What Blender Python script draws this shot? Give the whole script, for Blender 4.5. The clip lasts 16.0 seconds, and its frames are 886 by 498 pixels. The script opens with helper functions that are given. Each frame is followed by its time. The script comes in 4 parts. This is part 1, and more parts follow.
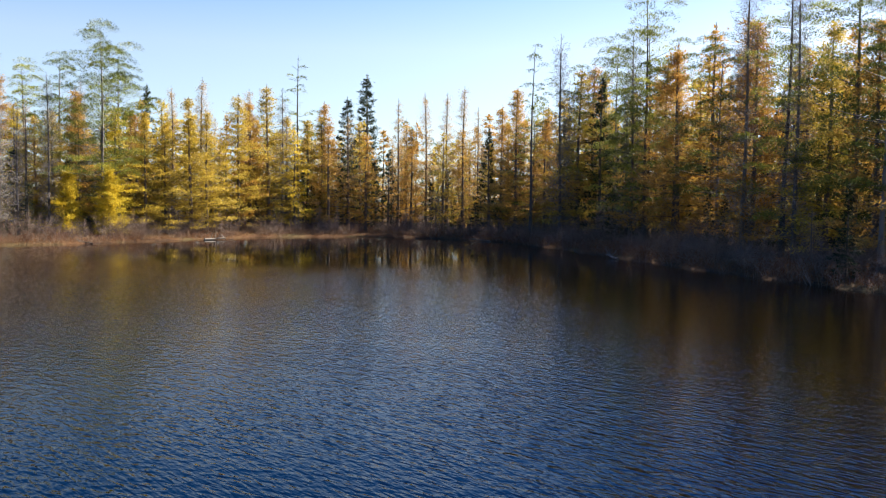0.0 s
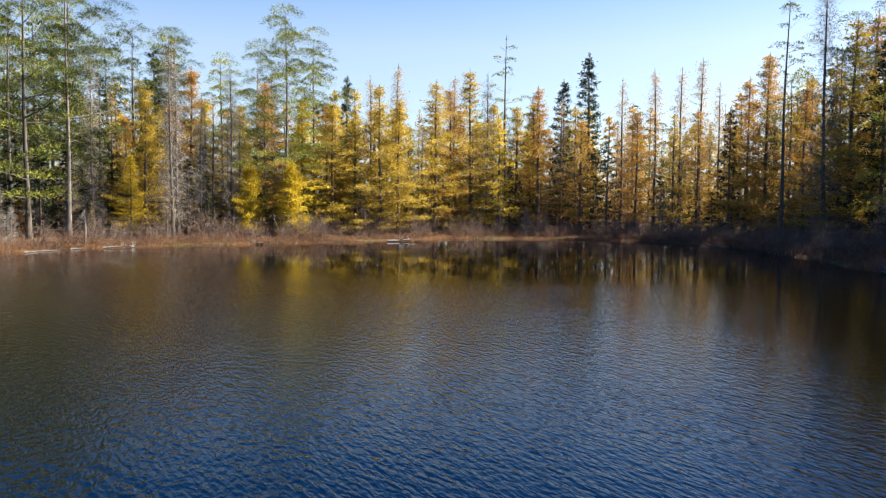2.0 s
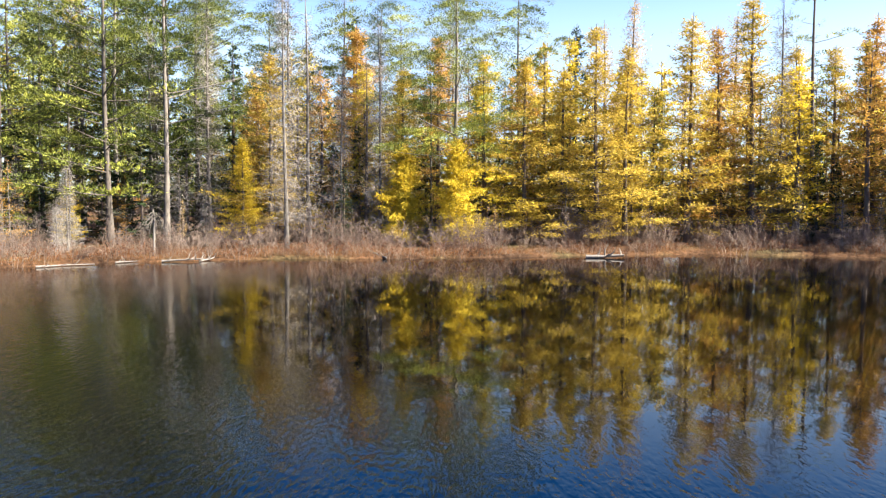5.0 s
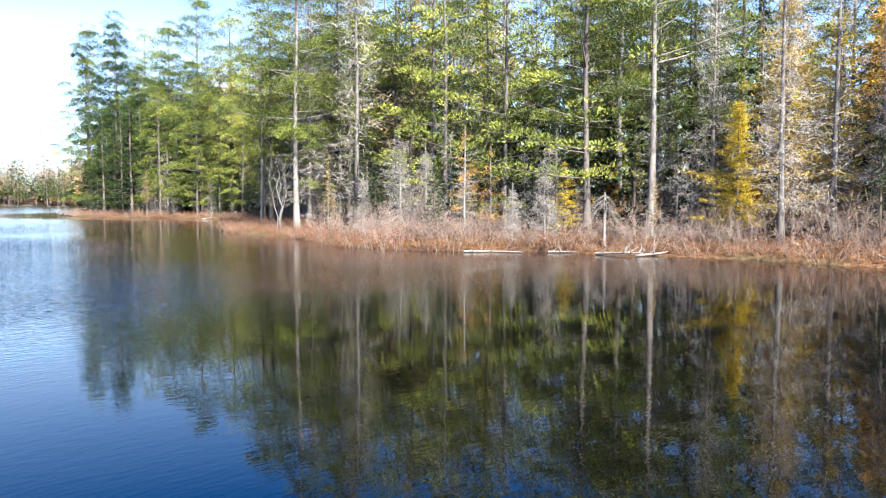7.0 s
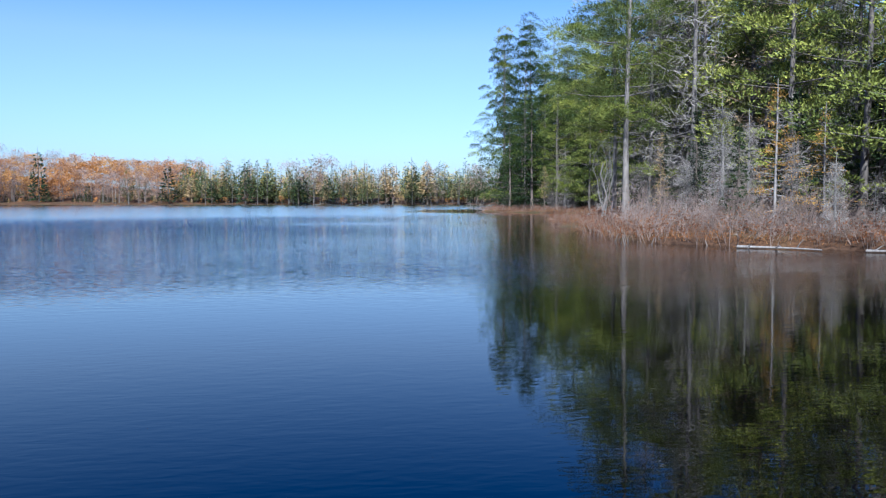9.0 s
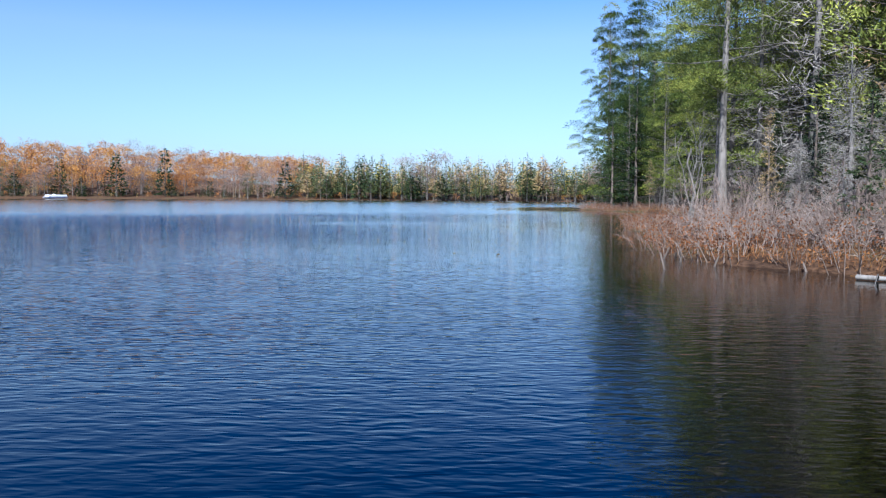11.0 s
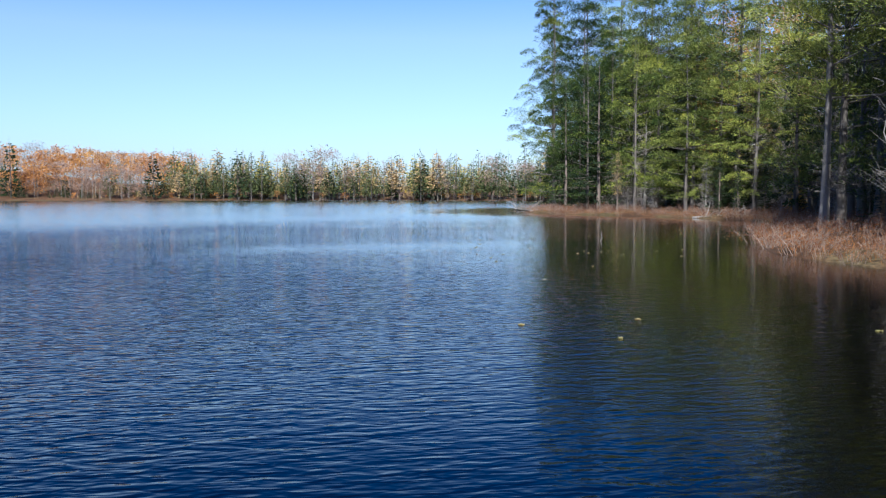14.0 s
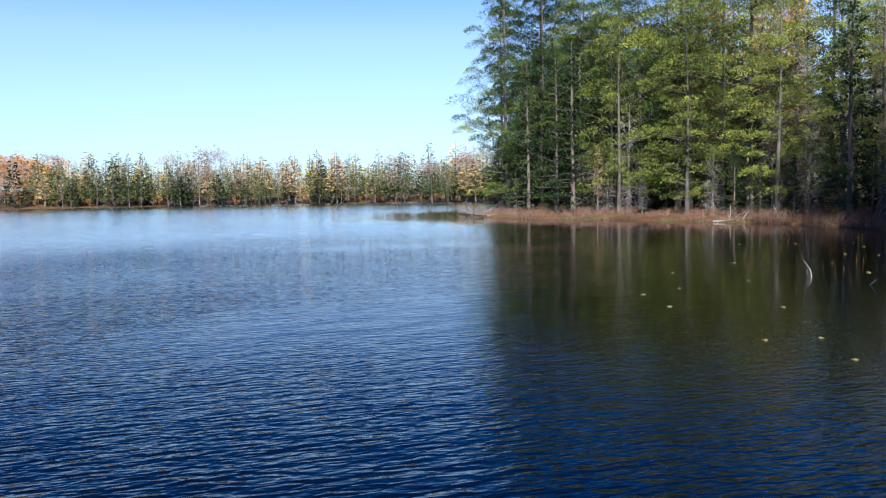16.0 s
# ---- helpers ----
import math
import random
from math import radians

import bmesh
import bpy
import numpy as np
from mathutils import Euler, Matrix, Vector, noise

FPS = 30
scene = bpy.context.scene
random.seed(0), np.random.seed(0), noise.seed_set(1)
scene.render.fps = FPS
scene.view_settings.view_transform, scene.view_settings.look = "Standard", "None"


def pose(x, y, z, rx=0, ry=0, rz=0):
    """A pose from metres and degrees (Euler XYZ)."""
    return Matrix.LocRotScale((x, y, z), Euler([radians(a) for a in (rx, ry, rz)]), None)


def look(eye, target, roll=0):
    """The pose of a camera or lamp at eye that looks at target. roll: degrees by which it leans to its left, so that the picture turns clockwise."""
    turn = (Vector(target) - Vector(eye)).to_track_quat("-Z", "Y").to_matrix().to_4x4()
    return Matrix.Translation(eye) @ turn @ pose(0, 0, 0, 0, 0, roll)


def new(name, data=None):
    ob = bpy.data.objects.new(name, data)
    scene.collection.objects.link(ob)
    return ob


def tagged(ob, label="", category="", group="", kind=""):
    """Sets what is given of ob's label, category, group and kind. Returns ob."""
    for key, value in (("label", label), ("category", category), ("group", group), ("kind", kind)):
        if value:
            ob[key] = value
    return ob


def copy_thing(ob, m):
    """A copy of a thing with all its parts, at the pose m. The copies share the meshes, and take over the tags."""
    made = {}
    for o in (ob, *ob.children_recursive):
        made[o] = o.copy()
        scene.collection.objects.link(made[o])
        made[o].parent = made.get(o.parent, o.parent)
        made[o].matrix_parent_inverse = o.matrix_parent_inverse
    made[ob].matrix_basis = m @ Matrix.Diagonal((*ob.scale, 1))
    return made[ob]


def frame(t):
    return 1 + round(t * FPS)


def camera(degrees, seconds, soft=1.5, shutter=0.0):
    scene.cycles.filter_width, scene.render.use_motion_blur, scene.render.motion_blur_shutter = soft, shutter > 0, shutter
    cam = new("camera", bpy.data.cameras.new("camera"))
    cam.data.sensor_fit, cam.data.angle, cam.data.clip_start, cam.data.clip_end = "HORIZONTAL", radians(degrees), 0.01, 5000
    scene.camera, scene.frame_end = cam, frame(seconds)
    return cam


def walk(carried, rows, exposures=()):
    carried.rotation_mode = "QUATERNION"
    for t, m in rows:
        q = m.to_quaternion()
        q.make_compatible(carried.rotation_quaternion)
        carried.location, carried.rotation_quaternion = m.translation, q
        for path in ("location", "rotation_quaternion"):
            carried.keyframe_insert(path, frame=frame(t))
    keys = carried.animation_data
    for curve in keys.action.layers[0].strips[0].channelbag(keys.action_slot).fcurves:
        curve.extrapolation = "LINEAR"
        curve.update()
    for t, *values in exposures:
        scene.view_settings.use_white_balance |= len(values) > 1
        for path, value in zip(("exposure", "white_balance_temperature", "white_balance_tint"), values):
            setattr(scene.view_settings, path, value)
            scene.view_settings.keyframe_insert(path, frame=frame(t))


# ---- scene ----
cam = camera(58.4, 16.0, 1.2)
METRES, EYE, TILT, LEAN, TURN = 100.0, 3.13, -3.11, -0.5, 0.0
ROWS = [
    (0.0, 0.0, 0.0, 0.0, 0.0, 0.0, -0.0),
    (0.5, 0.0115, 0.0264, 0.0011, 2.84, -0.01, -0.11),
    (1.0, 0.0195, 0.0538, 0.0014, 7.51, 0.02, -0.36),
    (1.5, 0.0269, 0.0845, 0.0022, 13.3, -0.0, -0.66),
    (2.0, 0.0335, 0.1161, 0.0038, 18.82, -0.1, -0.9),
    (2.5, 0.0391, 0.1508, 0.0066, 24.47, -0.33, -1.08),
    (3.0, 0.041, 0.1869, 0.0085, 25.35, -0.38, -1.1),
    (5.5, 0.0155, 0.3836, 0.0161, 55.22, -1.16, -2.38),
    (6.0, 0.0095, 0.4207, 0.0171, 68.8, -1.93, -2.92),
    (6.5, -0.0017, 0.4517, 0.0169, 81.49, -2.61, -3.24),
    (7.0, -0.0139, 0.4796, 0.0169, 94.0, -3.36, -3.25),
    (7.5, -0.0287, 0.5019, 0.0172, 105.87, -4.08, -3.02),
    (8.0, -0.0474, 0.5196, 0.0158, 113.91, -4.43, -2.96),
    (8.5, -0.072, 0.5314, 0.0144, 121.35, -4.77, -2.84),
    (9.0, -0.0974, 0.5385, 0.0132, 127.25, -5.02, -2.72),
    (11.5, -0.2105, 0.4996, 0.0115, 136.96, -5.77, -2.84),
    (12.0, -0.2242, 0.48, 0.0123, 137.23, -5.81, -2.79),
    (12.5, -0.2362, 0.4581, 0.0112, 136.78, -5.85, -2.8),
    (13.0, -0.2465, 0.4321, 0.01, 131.8, -5.58, -3.0),
    (13.5, -0.255, 0.4029, 0.0087, 130.65, -5.55, -2.98),
    (14.0, -0.2657, 0.3717, 0.0077, 127.35, -5.39, -2.74),
    (14.5, -0.2798, 0.3414, 0.0066, 123.95, -5.24, -2.52),
    (15.0, -0.2977, 0.3122, 0.0055, 121.23, -5.11, -2.29),
    (15.5, -0.3192, 0.2848, 0.0052, 121.1, -5.1, -2.09),
    (16.0, -0.3437, 0.2586, 0.0041, 119.07, -4.96, -1.97),
]
walk(cam, [(t, pose(0, 0, EYE, TILT, LEAN, TURN) @ pose(METRES * x, METRES * y, METRES * z, 90 + pitch, roll, yaw)) for t, x, y, z, yaw, pitch, roll in ROWS],
     exposures=[(0, 2.2, 6900, 10), (3, 2.28, 6900, 10), (5.5, 2.95, 6650, 10), (6.5, 3.12, 6250, 10), (7.2, 2.72, 5650, 10), (8, 2.0, 5100, 10), (9, 1.67, 4950, 10), (13, 1.67, 5250, 10), (16, 1.87, 5500, 10)])

# ---- light ----
SUN_AZIMUTH, SUN_HEIGHT = 61.0, 40.0        # degrees clockwise from +y, degrees above the horizon
world = bpy.data.worlds.new("sky")
scene.world = world
world.use_nodes = True
wn, wl = world.node_tree.nodes, world.node_tree.links
wn.clear()
sky = wn.new("ShaderNodeTexSky")
sky.sky_type, sky.sun_disc = "NISHITA", False
sky.sun_elevation, sky.sun_rotation = radians(SUN_HEIGHT), radians(SUN_AZIMUTH)
sky.air_density, sky.dust_density, sky.ozone_density = 1.0, 1.5, 4.5
sky.altitude = 500.0
backing = wn.new("ShaderNodeBackground")
backing.inputs["Strength"].default_value = 0.050
world_out = wn.new("ShaderNodeOutputWorld")
clear_air = wn.new("ShaderNodeHueSaturation")
# pale haze towards the horizon, deep autumn blue overhead
heaven, up_axis = wn.new("ShaderNodeTexCoord"), wn.new("ShaderNodeSeparateXYZ")
wl.new(heaven.outputs["Generated"], up_axis.inputs["Vector"])
for channel, low, high in (("Hue", 0.500, 0.516), ("Saturation", 0.84, 2.0), ("Value", 1.0, 1.18)):
    deepen = wn.new("ShaderNodeMapRange")
    deepen.inputs["From Min"].default_value, deepen.inputs["From Max"].default_value = 0.19, 0.55
    deepen.inputs["To Min"].default_value, deepen.inputs["To Max"].default_value = low, high
    wl.new(up_axis.outputs["Z"], deepen.inputs["Value"])
    wl.new(deepen.outputs["Result"], clear_air.inputs[channel])
wl.new(sky.outputs["Color"], clear_air.inputs["Color"])
wl.new(clear_air.outputs["Color"], backing.inputs["Color"])
wl.new(backing.outputs["Background"], world_out.inputs["Surface"])
sun_data = bpy.data.lights.new("sun", "SUN")
sun_data.energy, sun_data.angle, sun_data.color = 5.0, radians(0.53), (1.0, 0.91, 0.76)
sun = new("sun", sun_data)
sa, sh = radians(SUN_AZIMUTH), radians(SUN_HEIGHT)
TO_SUN = Vector((math.sin(sa) * math.cos(sh), math.cos(sa) * math.cos(sh), math.sin(sh)))
sun.matrix_world = look(TO_SUN * 200, (0, 0, 0))


# ---- materials ----
def material(name):
    m = bpy.data.materials.new(name)
    m.use_nodes = True
    m.node_tree.nodes.clear()
    n, l = m.node_tree.nodes, m.node_tree.links
    o = n.new("ShaderNodeOutputMaterial")
    return m, n, l, o


def ramp(n, stops):
    r = n.new("ShaderNodeValToRGB")
    while len(r.color_ramp.elements) < len(stops):
        r.color_ramp.elements.new(0.5)
    for e, (p, c) in zip(r.color_ramp.elements, stops):
        e.position, e.color = p, (*c, 1)
    return r


def leaf_material(name, colours, through_light=0.35, rough=0.75, spread=0.35):
    """Needles or leaves: each tree takes a tone of its own, each needle bunch varies round it, and light passes through."""
    m, n, l, o = material(name)
    info, geo = n.new("ShaderNodeObjectInfo"), n.new("ShaderNodeNewGeometry")
    mixed = n.new("ShaderNodeMath")
    mixed.operation = "MULTIPLY_ADD"
    mixed.inputs[1].default_value, mixed.inputs[2].default_value = 0.28, 0.08
    l.new(geo.outputs["Random Per Island"], mixed.inputs[0])
    total = n.new("ShaderNodeMath")
    total.operation = "MULTIPLY_ADD"
    total.inputs[1].default_value = 0.50
    l.new(info.outputs["Random"], total.inputs[0])
    tone = n.new("ShaderNodeAttribute")
    tone.attribute_name = "tone"
    shifted = n.new("ShaderNodeMath")
    l.new(mixed.outputs[0], shifted.inputs[0])
    l.new(tone.outputs["Fac"], shifted.inputs[1])
    l.new(shifted.outputs[0], total.inputs[2])
    k = len(colours) - 1
    r = ramp(n, [(i / k, c) for i, c in enumerate(colours)])
    l.new(total.outputs[0], r.inputs["Fac"])
    spot = n.new("ShaderNodeTexNoise")
    spot.inputs["Scale"].default_value = 0.9
    place = n.new("ShaderNodeTexCoord")
    l.new(place.outputs["Object"], spot.inputs["Vector"])
    value = n.new("ShaderNodeMapRange")
    value.inputs["From Min"].default_value, value.inputs["From Max"].default_value = 0.3, 0.7
    value.inputs["To Min"].default_value, value.inputs["To Max"].default_value = 1 - spread, 1 + spread
    l.new(spot.outputs["Fac"], value.inputs["Value"])
    hsv = n.new("ShaderNodeHueSaturation")
    l.new(r.outputs["Color"], hsv.inputs["Color"])
    l.new(value.outputs["Result"], hsv.inputs["Value"])
    p, tr, mx = n.new("ShaderNodeBsdfPrincipled"), n.new("ShaderNodeBsdfTranslucent"), n.new("ShaderNodeMixShader")
    p.inputs["Roughness"].default_value = rough
    p.inputs["Specular IOR Level"].default_value = 0.12
    l.new(hsv.outputs["Color"], p.inputs["Base Color"])
    l.new(hsv.outputs["Color"], tr.inputs["Color"])
    mx.inputs["Fac"].default_value = through_light
    l.new(p.outputs["BSDF"], mx.inputs[1])
    l.new(tr.outputs["BSDF"], mx.inputs[2])
    l.new(mx.outputs["Shader"], o.inputs["Surface"])
    return m


def bark_material(name, dark, light, across=9.0, along=1.2, relief=0.02):
    """Bark or weathered wood: long streaks, blotches of lichen, fine relief."""
    m, n, l, o = material(name)
    place, scale = n.new("ShaderNodeTexCoord"), n.new("ShaderNodeMapping")
    scale.inputs["Scale"].default_value = (across, across, along)
    l.new(place.outputs["Object"], scale.inputs["Vector"])
    streak, blot = n.new("ShaderNodeTexNoise"), n.new("ShaderNodeTexNoise")
    streak.inputs["Scale"].default_value, streak.inputs["Detail"].default_value = 1.0, 5.0
    blot.inputs["Scale"].default_value, blot.inputs["Detail"].default_value = 0.7, 3.0
    l.new(scale.outputs["Vector"], streak.inputs["Vector"])
    l.new(place.outputs["Object"], blot.inputs["Vector"])
    info, add = n.new("ShaderNodeObjectInfo"), n.new("ShaderNodeMath")
    add.operation = "MULTIPLY_ADD"
    add.inputs[1].default_value = 0.3
    l.new(info.outputs["Random"], add.inputs[0])
    l.new(streak.outputs["Fac"], add.inputs[2])
    both = n.new("ShaderNodeMath")
    both.operation = "MULTIPLY_ADD"
    both.inputs[1].default_value = 0.5
    l.new(blot.outputs["Fac"], both.inputs[0])
    l.new(add.outputs[0], both.inputs[2])
    r = ramp(n, [(0.45, dark), (1.0, light)])
    l.new(both.outputs[0], r.inputs["Fac"])
    p, bump = n.new("ShaderNodeBsdfPrincipled"), n.new("ShaderNodeBump")
    bump.inputs["Strength"].default_value, bump.inputs["Distance"].default_value = 0.8, relief
    l.new(streak.outputs["Fac"], bump.inputs["Height"])
    p.inputs["Roughness"].default_value = 0.85
    p.inputs["Specular IOR Level"].default_value = 0.2
    l.new(r.outputs["Color"], p.inputs["Base Color"])
    l.new(bump.outputs["Normal"], p.inputs["Normal"])
    l.new(p.outputs["BSDF"], o.inputs["Surface"])
    return m


PINE_GREEN = leaf_material("pine_needles", [(0.020, 0.029, 0.009), (0.060, 0.079, 0.017), (0.159, 0.178, 0.035), (0.328, 0.338, 0.060)], 0.2, 0.75, 0.32)
SPRUCE_GREEN = leaf_material("spruce_needles", [(0.009, 0.016, 0.007), (0.018, 0.030, 0.011), (0.038, 0.054, 0.017)], 0.2)
LARCH_GOLD = leaf_material("gold_larch_needles", [(0.30, 0.215, 0.036), (0.40, 0.295, 0.047), (0.46, 0.36, 0.064)], 0.42)
LARCH_ORANGE = leaf_material("orange_larch_needles", [(0.27, 0.145, 0.034), (0.36, 0.205, 0.045), (0.42, 0.265, 0.062)], 0.42)
LARCH_YELLOW = leaf_material("yellow_larch_needles", [(0.288, 0.252, 0.032), (0.450, 0.342, 0.032), (0.558, 0.405, 0.032)], 0.42)
LARCH_FADED = leaf_material("faded_larch_needles", [(0.27, 0.20, 0.10), (0.36, 0.25, 0.11), (0.28, 0.22, 0.15)], 0.35)
DEAD_TWIG = leaf_material("dead_grey_twigs", [(0.134, 0.113, 0.098), (0.195, 0.176, 0.157), (0.258, 0.243, 0.219)], 0.05, 0.9, 0.2)
OAK_RUST = leaf_material("rust_oak_leaves", [(0.230, 0.096, 0.034), (0.346, 0.154, 0.043), (0.403, 0.230, 0.058)], 0.35)
BIRCH_PALE = leaf_material("bare_hardwood_twigs", [(0.128, 0.093, 0.076), (0.187, 0.132, 0.106), (0.238, 0.153, 0.093)], 0.1, 0.9, 0.2)
SHRUB_RUST = leaf_material("rust_shrub_leaves", [(0.073, 0.028, 0.013), (0.133, 0.053, 0.020), (0.192, 0.087, 0.030)], 0.25)
SHRUB_GREY = leaf_material("grey_shrub_twigs", [(0.097, 0.072, 0.059), (0.156, 0.120, 0.099), (0.207, 0.164, 0.138)], 0.05, 0.9, 0.25)
SEDGE_TAN = leaf_material("tan_sedge", [(0.092, 0.037, 0.015), (0.138, 0.063, 0.024), (0.179, 0.104, 0.043)], 0.25)
# distance haze is put into this muted needle colour
HAZED_PINE = leaf_material("hazed_pine_needles", [(0.032, 0.045, 0.018), (0.063, 0.077, 0.027), (0.117, 0.122, 0.041)], 0.15)
# darker copy of the pine green: crown shade and lit boughs put into the colour
SHADED_GREEN = leaf_material("shaded_pine_needles", [(0.010, 0.020, 0.006), (0.024, 0.042, 0.009), (0.075, 0.10, 0.017), (0.21, 0.22, 0.032)], 0.15, 0.75, 0.45)
PINE_BARK = bark_material("pine_bark", (0.018, 0.015, 0.013), (0.085, 0.074, 0.064))
# lighter bark for the open-crowned pines
PALE_BARK = bark_material("pale_pine_bark", (0.03, 0.026, 0.022), (0.15, 0.135, 0.12))
LARCH_BARK = bark_material("larch_bark", (0.025, 0.02, 0.017), (0.10, 0.08, 0.066))
DEAD_BARK = bark_material("dead_grey_bark", (0.022, 0.02, 0.018), (0.115, 0.105, 0.094), 12, 1.0, 0.012)
GREY_WOOD = bark_material("weathered_grey_wood", (0.034, 0.03, 0.027), (0.165, 0.152, 0.138), 14, 1.0, 0.01)
BIRCH_BARK = bark_material("birch_bark", (0.05, 0.045, 0.04), (0.155, 0.143, 0.128), 5, 9.0, 0.004)


def ground_material():
    m, n, l, o = material("forest_floor")
    place = n.new("ShaderNodeTexCoord")
    big, small = n.new("ShaderNodeTexNoise"), n.new("ShaderNodeTexNoise")
    big.inputs["Scale"].default_value, big.inputs["Detail"].default_value = 0.25, 4
    small.inputs["Scale"].default_value, small.inputs["Detail"].default_value = 5.0, 6
    l.new(place.outputs["Object"], big.inputs["Vector"])
    l.new(place.outputs["Object"], small.inputs["Vector"])
    a = ramp(n, [(0.35, (0.05, 0.03, 0.018)), (0.5, (0.09, 0.05, 0.026)), (0.68, (0.07, 0.06, 0.03))])
    b = ramp(n, [(0.35, (0.45, 0.4, 0.36)), (0.7, (1.3, 1.25, 1.2))])
    l.new(big.outputs["Fac"], a.inputs["Fac"])
    l.new(small.outputs["Fac"], b.inputs["Fac"])
    mx = n.new("ShaderNodeMix")
    mx.data_type, mx.blend_type = "RGBA", "MULTIPLY"
    mx.inputs["Factor"].default_value = 1.0
    l.new(a.outputs["Color"], mx.inputs["A"])
    l.new(b.outputs["Color"], mx.inputs["B"])
    p, bump = n.new("ShaderNodeBsdfPrincipled"), n.new("ShaderNodeBump")
    bump.inputs["Distance"].default_value = 0.12
    l.new(small.outputs["Fac"], bump.inputs["Height"])
    l.new(mx.outputs["Result"], p.inputs["Base Color"])
    l.new(bump.outputs["Normal"], p.inputs["Normal"])
    p.inputs["Roughness"].default_value = 0.95
    p.inputs["Specular IOR Level"].default_value = 0.1
    l.new(p.outputs["BSDF"], o.inputs["Surface"])
    return m


def water_material():
    """Dark bog water: mirror-smooth in the sheltered cove, wind ripples out on the open lake."""
    m, n, l, o = material("lake_water")
    place = n.new("ShaderNodeTexCoord")

    def ripples(scale, stretch, turn, detail):
        mp, tx = n.new("ShaderNodeMapping"), n.new("ShaderNodeTexNoise")
        mp.vector_type = "TEXTURE"
        mp.inputs["Rotation"].default_value = (0, 0, radians(turn))
        mp.inputs["Scale"].default_value = (scale * stretch, scale, scale)
        tx.inputs["Scale"].default_value, tx.inputs["Detail"].default_value = 1.0, detail
        tx.inputs["Distortion"].default_value = 0.35
        l.new(place.outputs["Object"], mp.inputs["Vector"])
        l.new(mp.outputs["Vector"], tx.inputs["Vector"])
        return tx.outputs["Fac"]

    def maths(op, a, b, c=None):
        q = n.new("ShaderNodeMath")
        q.operation = op
        for i, v in enumerate((a, b, c)):
            if v is None:
                continue
            if isinstance(v, (int, float)):
                q.inputs[i].default_value = v
            else:
                l.new(v, q.inputs[i])
        return q.outputs[0]

    fine, broad = ripples(0.075, 2.6, -46, 1.5), ripples(0.17, 2.6, -38, 1.0)
    height = maths("MULTIPLY_ADD", broad, 1.0, fine)
    wind = n.new("ShaderNodeAttribute")
    wind.attribute_name = "wind"
    gust = n.new("ShaderNodeTexNoise")
    gust.inputs["Scale"].default_value, gust.inputs["Detail"].default_value = 0.12, 2.0
    l.new(place.outputs["Object"], gust.inputs["Vector"])
    blow = maths("MULTIPLY", wind.outputs["Fac"], maths("MULTIPLY_ADD", gust.outputs["Fac"], 1.4, 0.3))
    bump = n.new("ShaderNodeBump")
    bump.inputs["Strength"].default_value = 1.0
    l.new(maths("MULTIPLY", blow, 0.033), bump.inputs["Distance"])
    l.new(height, bump.inputs["Height"])
    p = n.new("ShaderNodeBsdfPrincipled")
    p.inputs["Base Color"].default_value = (0.0007, 0.0006, 0.0005, 1)
    # out on the open lake the waves are too small to tell apart and only blur the mirror
    far_blur = n.new("ShaderNodeAttribute")
    far_blur.attribute_name = "blur"
    l.new(maths("ADD", far_blur.outputs["Fac"], 0.01), p.inputs["Roughness"])
    p.inputs["IOR"].default_value = 1.333
    p.inputs["Specular IOR Level"].default_value = 0.46
    swell, lean, tilted, unit = n.new("ShaderNodeAttribute"), n.new("ShaderNodeVectorMath"), n.new("ShaderNodeVectorMath"), n.new("ShaderNodeVectorMath")
    swell.attribute_name = "swell"
    lean.operation, tilted.operation, unit.operation = "SCALE", "ADD", "NORMALIZE"
    lean.inputs[0].default_value = (0.066, 0.056, 0.0)
    crests = n.new("ShaderNodeMapRange")
    crests.inputs["From Min"].default_value, crests.inputs["From Max"].default_value = 0.36, 0.64
    crests.inputs["To Min"].default_value, crests.inputs["To Max"].default_value = 0.45, 1.7
    l.new(ripples(0.42, 2.3, -40, 2.0), crests.inputs["Value"])
    l.new(maths("MULTIPLY", swell.outputs["Fac"], crests.outputs["Result"]), lean.inputs["Scale"])
    l.new(lean.outputs["Vector"], tilted.inputs[0])
    l.new(bump.outputs["Normal"], tilted.inputs[1])
    l.new(tilted.outputs["Vector"], unit.inputs[0])
    l.new(unit.outputs["Vector"], p.inputs["Normal"])
    l.new(p.outputs["BSDF"], o.inputs["Surface"])
    return m


# ---- the lake's outline and the ground ----
LAKE = np.array([
    (150, -150), (60, -60), (30, 0), (19.5, 20), (15.5, 32), (12, 43), (10.3, 51), (8.7, 59), (5.9, 68), (2.6, 72), (-1.5, 76.5),
    (-7.5, 79), (-13.4, 77.8), (-18, 74.8), (-20.9, 70.5), (-24.0, 65.2), (-27.5, 60.3), (-30.7, 57.2), (-32.3, 54.6), (-33.1, 52.3),
    (-34.6, 49.7), (-34.4, 46.6), (-34.9, 43.6), (-36.8, 40.9), (-41.0, 38.8), (-44.4, 36.4), (-46.8, 34.0), (-49.4, 31.4), (-53.5, 29.8),
    (-58, 28.4), (-64, 27.4), (-70, 26.6), (-76, 24.4), (-80, 21), (-82.5, 16.5), (-85.6, 11), (-86.6, 5), (-90.5, -1.5), (-96.5, -5.5),
])
LAKE_FAR = np.array([
    (-104, -9), (-112, -8), (-122, 2), (-145, 8), (-175, -5), (-198, -40), (-213, -80), (-213, -102), (-198.5, -136), (-184, -161),
    (-169, -181.5), (-137, -205), (-121, -208.5), (-90, -216), (-20, -235), (70, -240),
])
LAKE = np.vstack([LAKE, LAKE_FAR])


